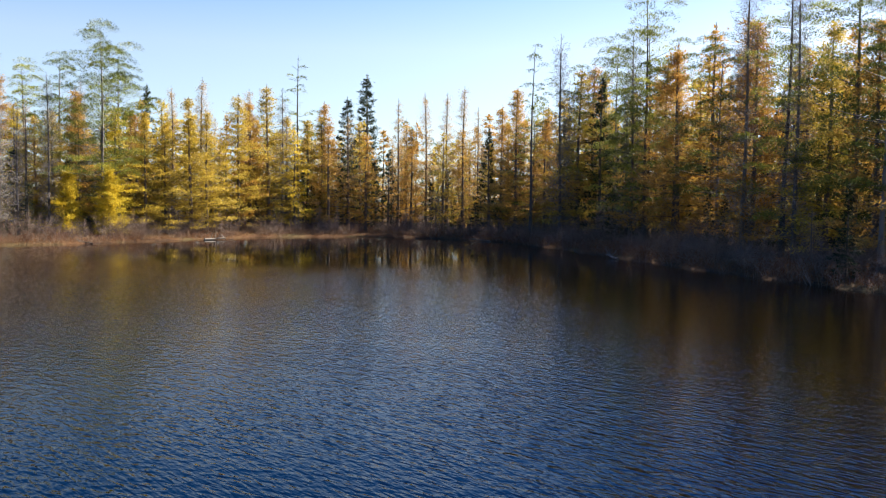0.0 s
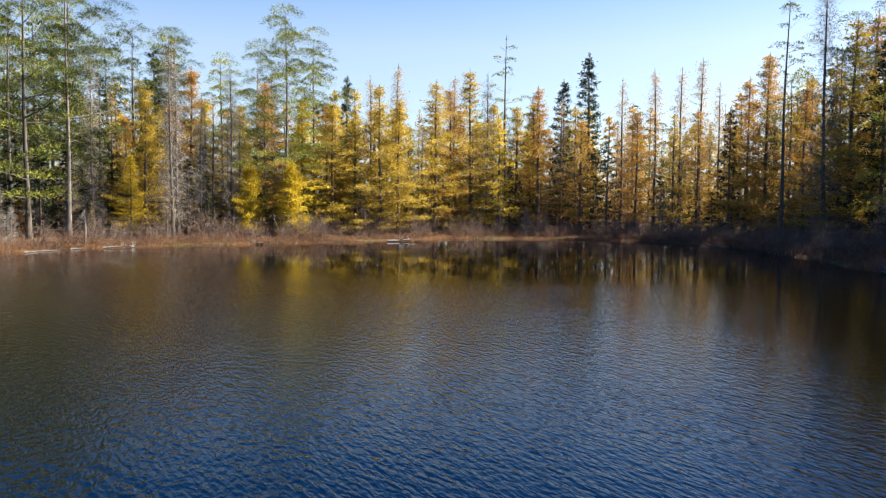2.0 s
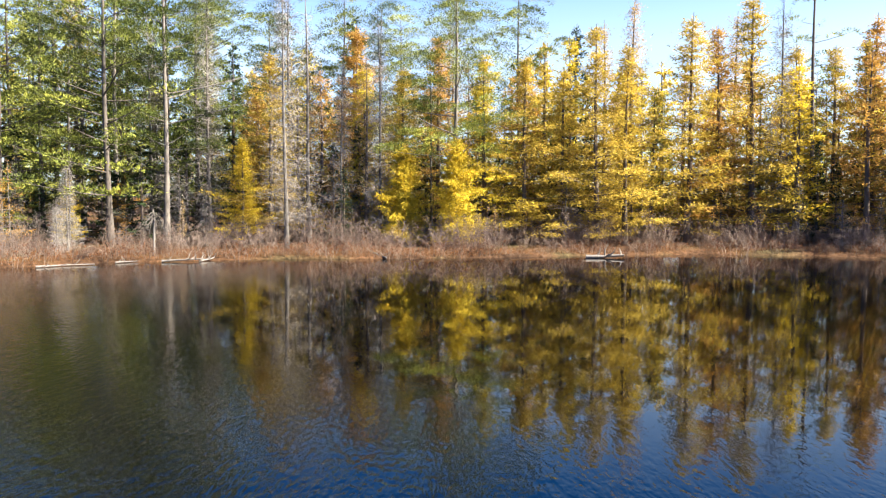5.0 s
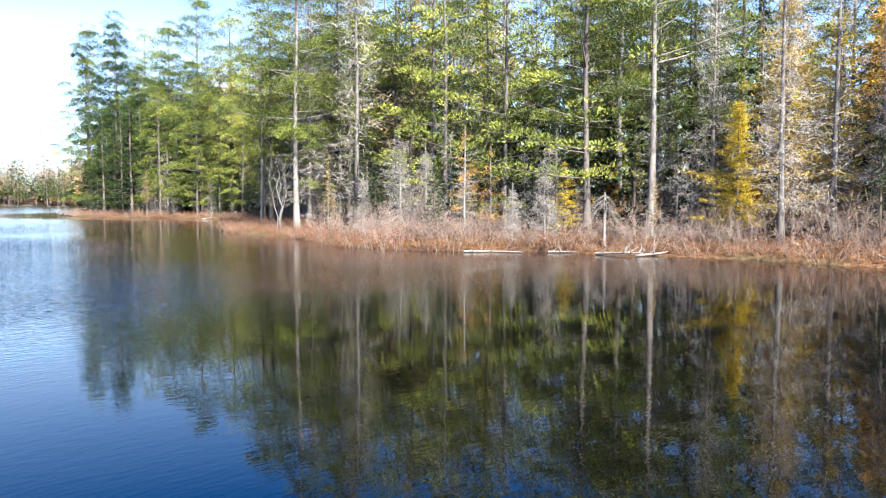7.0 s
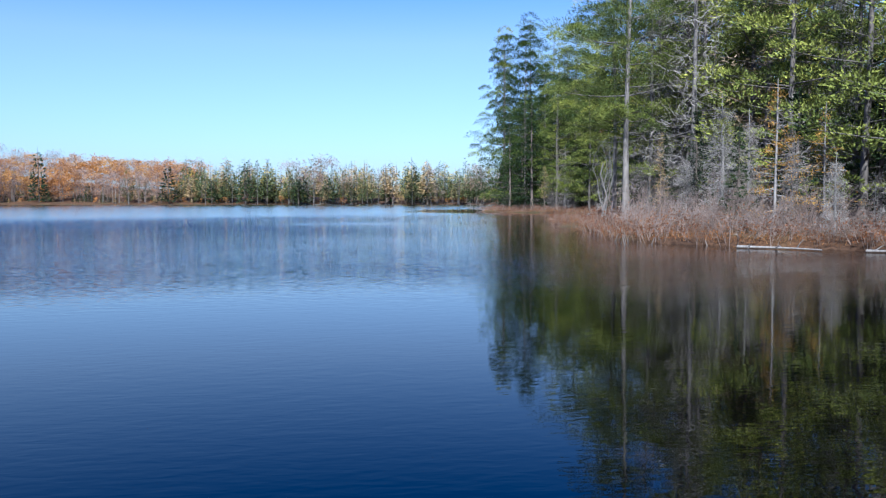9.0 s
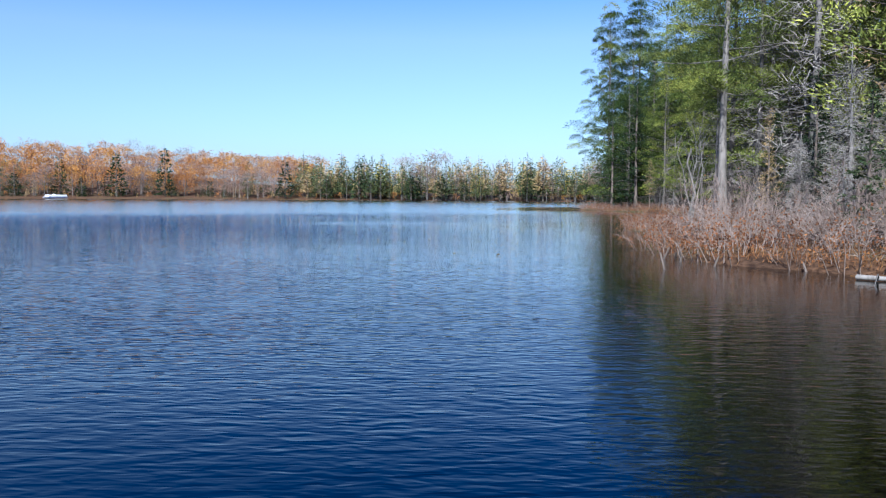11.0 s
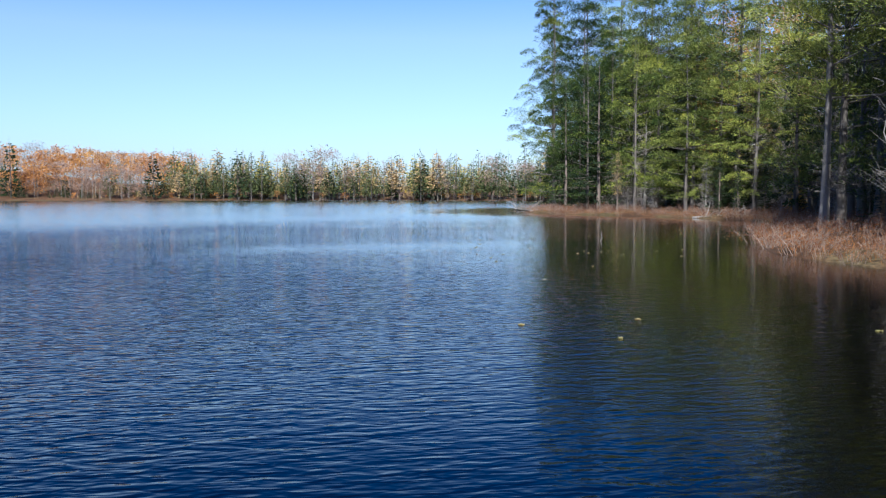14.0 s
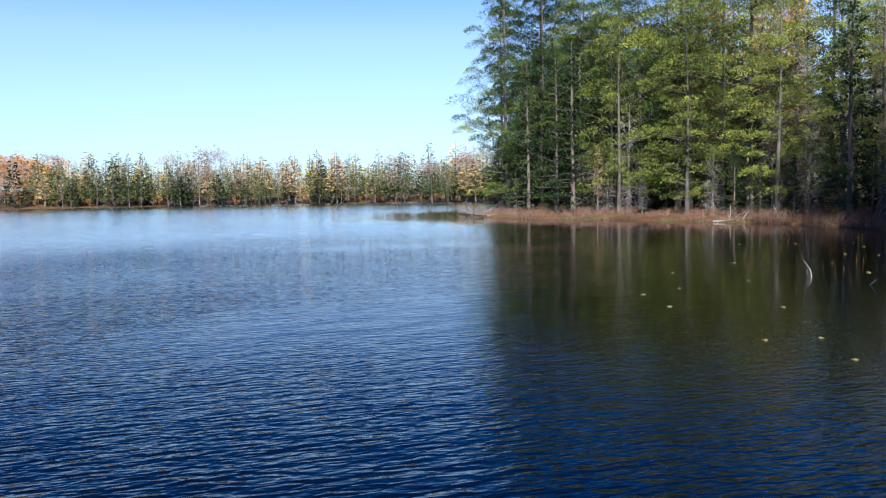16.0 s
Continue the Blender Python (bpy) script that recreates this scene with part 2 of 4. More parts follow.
def shore(x, y):
    """Metres inland from the lake's edge (minus: out on the water), for arrays of places."""
    x, y = np.asarray(x, float), np.asarray(y, float)
    best, odd = np.full(x.shape, 1e9), np.zeros(x.shape, bool)
    for (ax, ay), (bx, by) in zip(LAKE, np.roll(LAKE, -1, 0)):
        k = np.clip(((x - ax) * (bx - ax) + (y - ay) * (by - ay)) / ((bx - ax) ** 2 + (by - ay) ** 2), 0, 1)
        best = np.minimum(best, np.hypot(x - ax - k * (bx - ax), y - ay - k * (by - ay)))
        if ay != by:
            odd ^= ((ay > y) != (by > y)) & (x < (bx - ax) * (y - ay) / (by - ay) + ax)
    return np.where(odd, -best, best)


def lie(x, y):
    """The ground's height."""
    x, y = np.asarray(x, float), np.asarray(y, float)
    d = shore(x, y)
    bank = np.where(d > 0, 0.10 + 0.35 * (1 - np.exp(-d / 4)) + 0.012 * np.minimum(d, 15) + 0.045 * np.clip(d - 15, 0, 70), np.maximum(-1.6, 0.10 + 0.5 * d))
    bumps = 0.10 * np.sin(x * 0.9 + 1.3 * np.sin(y * 0.7)) * np.sin(y * 1.1 + 0.5) * np.clip(d / 3, 0, 1)
    far_side = np.clip((-y - 60) / 100, 0, 1) * np.clip((150 + x * -0.2) / 150, 0, 1)
    hill = far_side * 14.0 * np.clip((d - 12) / 130, 0, 1) ** 1.1 * np.clip((x + 250) / 90, 0.12, 1)
    return bank + bumps + hill


def graded(lo, hi, step, reach):
    mid = list(np.arange(lo, hi + 0.01, step))
    out, s = [], step
    v = hi
    while v < reach:
        s *= 1.35
        v += s
        out.append(v)
    s, v, low = step, lo, []
    while v > -reach:
        s *= 1.35
        v -= s
        low.append(v)
    return np.array(low[::-1] + mid + out)


def mesh_from(name, verts, faces):
    me = bpy.data.meshes.new(name)
    me.from_pydata([tuple(v) for v in verts], [], [tuple(f) for f in faces])
    me.update()
    return me


gx, gy = graded(-112, 36, 1.6, 3500), graded(-14, 100, 1.6, 3500)
GX, GY = np.meshgrid(gx, gy)
GZ = lie(GX.ravel(), GY.ravel())
nx = len(gx)
cells = [(j * nx + i, j * nx + i + 1, (j + 1) * nx + i + 1, (j + 1) * nx + i) for j in range(len(gy) - 1) for i in range(nx - 1)]
gm = mesh_from("ground", np.column_stack([GX.ravel(), GY.ravel(), GZ]), cells)
gm.polygons.foreach_set("use_smooth", [True] * len(gm.polygons))
gm.materials.append(ground_material())
tagged(new("ground", gm), "brown forest floor and boggy banks round the lake", "ground", kind="structure")


def smooth(lo, hi, v):
    k = np.clip((v - lo) / (hi - lo), 0, 1)
    return k * k * (3 - 2 * k)


def wind_at(x, y):
    """How ruffled the water is: calm in the lee of the cove and along the banks, in slicks off the point, lively between."""
    off = np.hypot(x + 8, y - 56)
    lee = smooth(2.0, 24.0, -shore(x, y))
    slick = np.ones(x.shape)
    for ax, ay, bx, by, w in ((-43, 18.5, -55, 27.5, 2.6), (-57, 9, -66, 17, 2.2)):
        k = np.clip(((x - ax) * (bx - ax) + (y - ay) * (by - ay)) / ((bx - ax) ** 2 + (by - ay) ** 2), 0, 1)
        slick *= 0.45 + 0.55 * smooth(0.4 * w, w, np.hypot(x - ax - k * (bx - ax), y - ay - k * (by - ay)))
    open_lake = 1 - 0.92 * smooth(16, 50, np.hypot(x + 32, y - 35))
    open_lake = open_lake * (1 - 0.35 * smooth(2, 14, y) * smooth(36, 46, -x))
    east = smooth(-32, -12, x) * smooth(-25, -5, y)
    open_lake = open_lake * (1 - east) + 0.5 * east
    return 0.02 + 0.98 * smooth(13, 20, off) * (0.12 + 0.88 * lee) * slick * open_lake


def swell_at(x, y):
    """Where the waves of the open lake turn their near faces to the north-east."""
    out = -(x + 20) * 0.75 - (y - 42) * 0.66
    rough = smooth(17, 30, out) * (1 - 0.6 * smooth(33, 55, out))
    rough = rough * (1 - 0.7 * smooth(2, 14, y) * smooth(34, 42, -x))
    return (0.2 * smooth(-6, 6, out) * (1 - smooth(17, 30, out)) + rough) * smooth(1, 16, -shore(x, y)) * (1 - smooth(-14, 0, x))


wx, wy = graded(-112, 36, 1.5, 700), graded(-14, 84, 1.5, 700)
WX, WY = np.meshgrid(wx, wy)
nx = len(wx)
cells = [(j * nx + i, j * nx + i + 1, (j + 1) * nx + i + 1, (j + 1) * nx + i) for j in range(len(wy) - 1) for i in range(nx - 1)]
wm = mesh_from("water", np.column_stack([WX.ravel(), WY.ravel(), np.zeros(WX.size)]), cells)
wm.attributes.new("wind", "FLOAT", "POINT").data.foreach_set("value", wind_at(WX.ravel(), WY.ravel()))
wm.attributes.new("swell", "FLOAT", "POINT").data.foreach_set("value", swell_at(WX.ravel(), WY.ravel()))
wm.attributes.new("blur", "FLOAT", "POINT").data.foreach_set("value", 0.05 * smooth(-15, 70, -WY.ravel()))
wm.materials.append(water_material())
tagged(new("water", wm), "dark blue lake water with wind ripples and tree reflections", "lake", kind="structure")


# ---- building plants ----
def triangles(name, verts, faces):
    me = bpy.data.meshes.new(name)
    me.vertices.add(len(verts))
    me.vertices.foreach_set("co", np.asarray(verts, np.float32).ravel())
    me.loops.add(3 * len(faces))
    me.loops.foreach_set("vertex_index", np.asarray(faces, np.int32).ravel())
    me.polygons.add(len(faces))
    me.polygons.foreach_set("loop_start", np.arange(0, 3 * len(faces), 3, dtype=np.int32))
    me.update(calc_edges=True)
    return me


class Pieces:
    """Gathers triangles and tubes for one mesh."""

    def __init__(self):
        self.v, self.f, self.t, self.n = [], [], [], 0

    def add(self, verts, faces, tone=0.0):
        self.t.append(np.full(len(verts), tone) if np.ndim(tone) == 0 else tone)
        self.v.append(np.asarray(verts, float))
        self.f.append(np.asarray(faces, int) + self.n)
        self.n += len(verts)

    def tube(self, pts, radii, sides=6):
        pts, radii = np.asarray(pts, float), np.asarray(radii, float)
        way = pts[-1] - pts[0]
        way /= np.linalg.norm(way) + 1e-9
        a = np.cross(way, (0.31, 0.93, 0.17))
        a /= np.linalg.norm(a)
        b = np.cross(way, a)
        th = np.arange(sides) * 2 * np.pi / sides
        ring = np.cos(th)[:, None] * a + np.sin(th)[:, None] * b
        verts = (pts[:, None, :] + ring[None] * radii[:, None, None]).reshape(-1, 3)
        faces = []
        for i in range(len(pts) - 1):
            for j in range(sides):
                p, q = i * sides + j, i * sides + (j + 1) % sides
                faces += [(p, q, q + sides), (p, q + sides, p + sides)]
        self.add(verts, faces)

    def blades(self, base, way, length, width, rng, tone=0.0, face=None):
        """One slim triangle from each base point along each way, its flat side turned roughly to face."""
        base, way = np.asarray(base, float), np.asarray(way, float)
        way = way / (np.linalg.norm(way, axis=1, keepdims=True) + 1e-9)
        turned = rng.normal(size=way.shape) if face is None else face + rng.normal(0, 0.45, way.shape)
        side = np.cross(way, turned)
        side /= np.linalg.norm(side, axis=1, keepdims=True) + 1e-9
        length, width = np.broadcast_to(length, len(base))[:, None], np.broadcast_to(width, len(base))[:, None]
        low = base + way * length * 0.2
        verts = np.stack([low - side * width / 2, low + side * width / 2, base + way * length], 1).reshape(-1, 3)
        k = np.arange(len(base)) * 3
        self.add(verts, np.column_stack([k, k + 1, k + 2]), tone if np.ndim(tone) == 0 else np.repeat(tone, 3))

    def mesh(self, name, mat, smooth=False):
        me = triangles(name, np.vstack(self.v), np.vstack(self.f))
        if smooth:
            me.polygons.foreach_set("use_smooth", [True] * len(me.polygons))
        tone = np.concatenate(self.t)
        if np.any(tone):
            me.attributes.new("tone", "FLOAT", "POINT").data.foreach_set("value", tone)
        me.materials.append(mat)
        return me


def part(name, pieces, mat, parent, label="", smooth=False):
    ob = new(name, pieces.mesh(name, mat, smooth))
    ob.parent = parent
    if label:
        tagged(ob, label)
    return ob


def bent_trunk(rng, h, r, bend):
    z = np.linspace(-0.4, h, 10)
    k = z / h
    a, w = rng.uniform(0, 6.28), rng.uniform(0, 6.28)
    x = bend * h * (np.cos(a) * np.abs(k) ** 1.6 + 0.25 * np.sin(k * 7 + w))
    y = bend * h * (np.sin(a) * np.abs(k) ** 1.6 + 0.25 * np.cos(k * 6 + w))
    x, y = x - np.interp(0, z, x), y - np.interp(0, z, y)
    rad = r * np.clip(1.0 - k, 0, 1) ** 0.8 + 0.012
    rad[0:2] *= (1.5, 1.18)
    pts = np.column_stack([x, y, z])

    def along(q):
        return np.array([np.interp(q, z, x), np.interp(q, z, y), q]), float(np.interp(q, z, rad))
    return pts, rad, along


SHAPES = {}


def far_shape(k, rng):
    """A tree for the far shore: its crown in tiers (conifers) or lumps (hardwoods), with the trunk showing through."""
    h, trunk, leaves = k["height"], Pieces(), Pieces()
    pts, rad, along = bent_trunk(rng, h, k["girth"], k["bend"])
    trunk.tube(pts, rad, 4)
    n, low = int(k["far"] * 1.25), k["low"]
    if k["profile"] is dome:
        lumps = 16
        up = rng.uniform(0, 1, lumps) ** 0.8
        az, out = rng.uniform(0, 6.28, lumps), np.sqrt(rng.uniform(0.05, 1, lumps))
        wide = h * k["spread"] * np.array([dome(u) for u in up]) * out
        mid = np.column_stack([np.cos(az) * wide, np.sin(az) * wide, h * (low + 0.18 + (0.77 - low) * up)])
        b = mid[rng.integers(lumps, size=n)] + rng.normal(0, 0.068 * h, (n, 3)) * (1, 1, 0.75)
        leaves.blades(b, rng.normal(0, 0.6, (n, 3)) + (0, 0, k["rise"]), k["needle"][0] * 1.6 * rng.uniform(0.7, 1.3, n), k["needle"][1] * 1.6, rng)
        return trunk, leaves
    tiers = int(h * 1.0)
    up = 1 - np.sqrt(rng.uniform(0, 1, n))
    level = (np.floor(up * tiers) + rng.normal(0.5, 0.22, n)) / tiers
    az = rng.uniform(0, 6.28, n)
    notch = 0.62 + 0.5 * np.sin(np.floor(up * tiers) * 2.7 + np.floor(az / 0.9) * 1.9) ** 2
    wide = h * k["spread"] * np.array([cone(min(0.98, max(0.0, u))) for u in up]) * notch * rng.uniform(0.15, 1, n) ** 0.5
    b = np.column_stack([np.cos(az) * wide, np.sin(az) * wide, h * (low + (0.97 - low) * np.clip(level, 0, 1)) - 0.10 * wide])
    w = np.column_stack([np.cos(az), np.sin(az), rng.normal(0.1, 0.3, n)]) + rng.normal(0, 0.4, (n, 3))
    leaves.blades(b, w, 0.85 * rng.uniform(0.6, 1.2, n), 0.40, rng, rng.normal(0, 0.12, n), np.column_stack([np.cos(az), np.sin(az), np.full(n, 1.0)]) * 0.6)
    return trunk, leaves


def on_line(at, steps, line):
    """Points along a limb."""
    return np.column_stack([np.interp(at, steps, line[:, c]) for c in range(3)])


def shape_of(kind, seed, lod):
    """The trunk with its limbs, and the crown, of one variant of a kind. Its height is the kind's own."""
    if (kind, seed, lod) in SHAPES:
        return SHAPES[kind, seed, lod]
    rng = np.random.default_rng(seed * 31 + 7)
    k = KINDS[kind]
    h = k["height"]
    if lod == 3:
        SHAPES[kind, seed, lod] = far_shape(k, rng)
        return SHAPES[kind, seed, lod]
    trunk, limbs, leaves = Pieces(), Pieces(), Pieces()
    pts, rad, along = bent_trunk(rng, h, k["girth"], k["bend"])
    trunk.tube(pts, rad, 8 if lod == 0 else (6 if lod == 1 else 4))
    few = (1.0, 0.4, 0.22, 0.15)[lod]
    grow, wide = (1.0, 1.18, 1.8, 2.1)[lod], (1.0, 1.5, 3.0, 4.2)[lod]
    low = k["low"] * rng.uniform(0.85, 1.15)
    count = int(k["limbs"] * (1.0, 0.85, 0.55, 0.45)[lod])
    zs = low + (0.985 - low) * (np.arange(count) + rng.uniform(0, 0.9, count)) / count
    if k["pads"]:
        # white pines carry their boughs in whorls, a storey for each year
        zs = np.sort((np.round(zs * 14) + rng.normal(0, 0.10, count)) / 14).clip(low, 0.985)
    lopsided = rng.uniform(0, 6.28)
    stubs = rng.uniform(0.08, max(0.09, low), int(k["stubs"] * (1.0, 0.7, 0.3, 0.0)[lod]))
    for i, q in enumerate([*zs, *stubs]):
        bare_limb = i >= len(zs)
        up = max(0.02, (q - low) / (1 - low))
        az = i * 2.4 + rng.normal(0, 0.5)
        reach = (rng.uniform(0.15, 0.55) if bare_limb else 1) * h * k["spread"] * k["profile"](up) * rng.uniform(0.55, 1.2) * (1 + k["lop"] * math.cos(az - lopsided))
        if reach < 0.12:
            continue
        lift = k["lift"][0] + (k["lift"][1] - k["lift"][0]) * up + rng.normal(0, 0.32 if bare_limb else 0.10)
        start, r0 = along(q * h)
        out = np.array([math.cos(az), math.sin(az), 0])
        steps = np.linspace(0, 1, 4)
        line = start + out * (steps * reach * math.cos(lift))[:, None]
        line[:, 2] += steps * reach * math.sin(lift) + k["curl"] * reach * steps ** 2
        drawn = lod < 2 or i % 3 == 0
        if drawn:
            limbs.tube(line, np.array([1, 0.75, 0.45, 0.12]) * min(r0 * 0.6, 0.010 + 0.010 * reach) * (0.5 if bare_limb else 0.85) * grow, 3)
        if bare_limb or rng.random() > k["leafy"]:
            if not drawn:
                continue
            twigs = max(3, int(34 * few))
            s = rng.uniform(0.25, 1.0, twigs)
            b = on_line(s, steps, line)
            w = out * 0.8 + rng.normal(0, 0.55, (twigs, 3)) * (1, 1, 0.6)
            limbs.blades(b, w, 0.26 * reach * rng.uniform(0.4, 1.2, twigs), 0.011 * grow, rng)
            continue
        side = np.array([-out[1], out[0], 0])
        if k["pads"]:
            # boughs: rounded cushions of needles along the limb, flat below and domed above, with gaps between
            pads = 1 + int(reach / 1.5)
            at = np.linspace(0.42 if pads > 1 else 0.9, 1.0, pads) + rng.normal(0, 0.03, pads)
            mid = on_line(at, steps, line) + side * (rng.normal(0, 0.17, pads) * reach)[:, None]
            size = k["pad"] * rng.uniform(0.6, 1.35, pads)
            each = max(6, int(k["tufts"] * few))
            own = np.repeat(np.arange(pads), each)
            u = rng.normal(size=(pads * each, 3))
            u /= np.linalg.norm(u, axis=1, keepdims=True)
            u[:, 2] = np.abs(u[:, 2]) * 1.1 - 0.22
            long = 1 + 0.5 * np.abs(u @ out)[:, None]
            b = mid[own] + u * long * (size[own] * rng.uniform(0.2, 1, len(own)) ** 0.4)[:, None] * (0.92, 0.92, 0.60)
            w = u * (1, 1, 0.5) + out * 0.3 + (0, 0, 0.4) + rng.normal(0, 0.3, u.shape)
            tone = rng.normal(0.0, k["mottle"], pads)[own]
            leaves.blades(b, w, k["needle"][0] * grow * rng.uniform(0.7, 1.3, len(own)), k["needle"][1] * wide, rng, tone, u * (0.6, 0.6, 1.0) + (0, 0, 0.45))
            continue
        n = max(2, int(k["tufts"] * few * (0.35 + 0.65 * min(1.4, reach / (h * k["spread"])))))
        s = 1 - (1 - k["bare"]) * rng.random(n) ** k["tipward"]
        b = on_line(s, steps, line)
        fan = rng.uniform(-1, 1, n) * k["fan"] * reach * np.clip(1.25 - s, 0.15, 1)
        b = b + side * fan[:, None]
        b[:, 2] += rng.normal(0, k["puff"], n) - k["hang"] * np.abs(fan)
        m = k["needles"]
        bb = np.repeat(b, m, 0) + rng.normal(0, k["clump"], (n * m, 3)) * (1, 1, 0.45)
        sideway = np.repeat(np.sign(fan), m)[:, None] * side
        w = out * k["fore"] + sideway * 0.45 + rng.normal(0, 0.55, (n * m, 3)) + np.array([0, 0, k["rise"]])
        leaves.blades(bb, w, k["needle"][0] * grow * rng.uniform(0.7, 1.3, n * m), k["needle"][1] * wide, rng, rng.normal(0, 0.10), out * 0.45 + np.array([0, 0, 0.55]))
    if k["leafy"] > 0:
        tip, _ = along(h * 0.985)
        m = 10
        leaves.blades(tip + rng.normal(0, 0.08, (m, 3)) - (0, 0, 0.2), rng.normal(0, 0.4, (m, 3)) + (0, 0, 0.8), k["needle"][0] * grow, k["needle"][1] * grow, rng)
    if limbs.n:
        trunk.add(np.vstack(limbs.v), np.vstack(limbs.f))
    SHAPES[kind, seed, lod] = trunk, leaves
    return trunk, leaves


def grown(kind, seed, lod):
    """A plant of one kind as an Empty with its trunk and crown."""
    k = KINDS[kind]
    trunk, leaves = shape_of(kind, seed, lod)
    thing = new(k["name"])
    part("trunk", trunk, k["bark"], thing, smooth=True)
    if leaves.n:
        part("crown", leaves, k["leaf"], thing, k["leaf_label"])
    return tagged(thing, k["label"], k["category"], k["group"])


def cone(up):
    return (1 - up) ** 0.95 * min(1, 0.7 + up * 3)


def plume(up):
    return (1 - up) ** 0.55 * min(1, 0.65 + up * 1.2)


def dome(up):
    return math.sqrt(max(0.02, 1 - (up * 1.15 - 0.3) ** 2 / 0.85))


def kind_of(base, **changes):
    return {**base, **changes}


PINE = dict(far=330, pads=True, name="white_pine", height=18.0, girth=0.15, bend=0.012, low=0.12, limbs=44, stubs=34, spread=0.25, profile=plume, lop=0.3, lift=(0.02, 0.55), curl=0.10,
            leafy=0.80, tufts=300, pad=0.80, mottle=0.15, bare=0.35, tipward=1.2, fan=0.34, puff=0.07, hang=0.03, needles=15, clump=0.16, fore=0.55, rise=0.34, needle=(0.185, 0.044),
            bark=PINE_BARK, twig=PINE_BARK, leaf=PINE_GREEN, label="tall eastern white pine with layered green needle plumes on the bank", category="pine tree",
            group="lakeside pines", leaf_label="soft yellow-green needle plumes")
SPRUCE = dict(far=340, pads=False, name="spruce", height=12.0, girth=0.14, bend=0.006, low=0.05, limbs=66, stubs=0, spread=0.22, profile=cone, lop=0.1, lift=(-0.25, 0.45), curl=0.12,
              leafy=0.95, tufts=18, bare=0.12, tipward=0.9, fan=0.36, puff=0.05, hang=0.10, needles=9, clump=0.11, fore=0.7, rise=-0.05, needle=(0.24, 0.075),
              bark=LARCH_BARK, twig=LARCH_BARK, leaf=SPRUCE_GREEN, label="dark green conical spruce among the lakeside trees", category="spruce tree",
              group="lakeside spruces", leaf_label="dense dark green needles")
LARCH = dict(far=300, pads=False, name="larch", height=13.0, girth=0.13, bend=0.010, low=0.06, limbs=70, stubs=8, spread=0.27, profile=cone, lop=0.15, lift=(0.0, 0.45), curl=0.06,
             leafy=0.92, tufts=21, bare=0.12, tipward=0.85, fan=0.30, puff=0.06, hang=0.03, needles=13, clump=0.17, fore=0.3, rise=0.12, needle=(0.21, 0.058),
             bark=LARCH_BARK, twig=LARCH_BARK, leaf=LARCH_GOLD, label="slender tamarack larch in gold autumn needles", category="larch tree",
             group="lakeside larches", leaf_label="golden feathery needles")
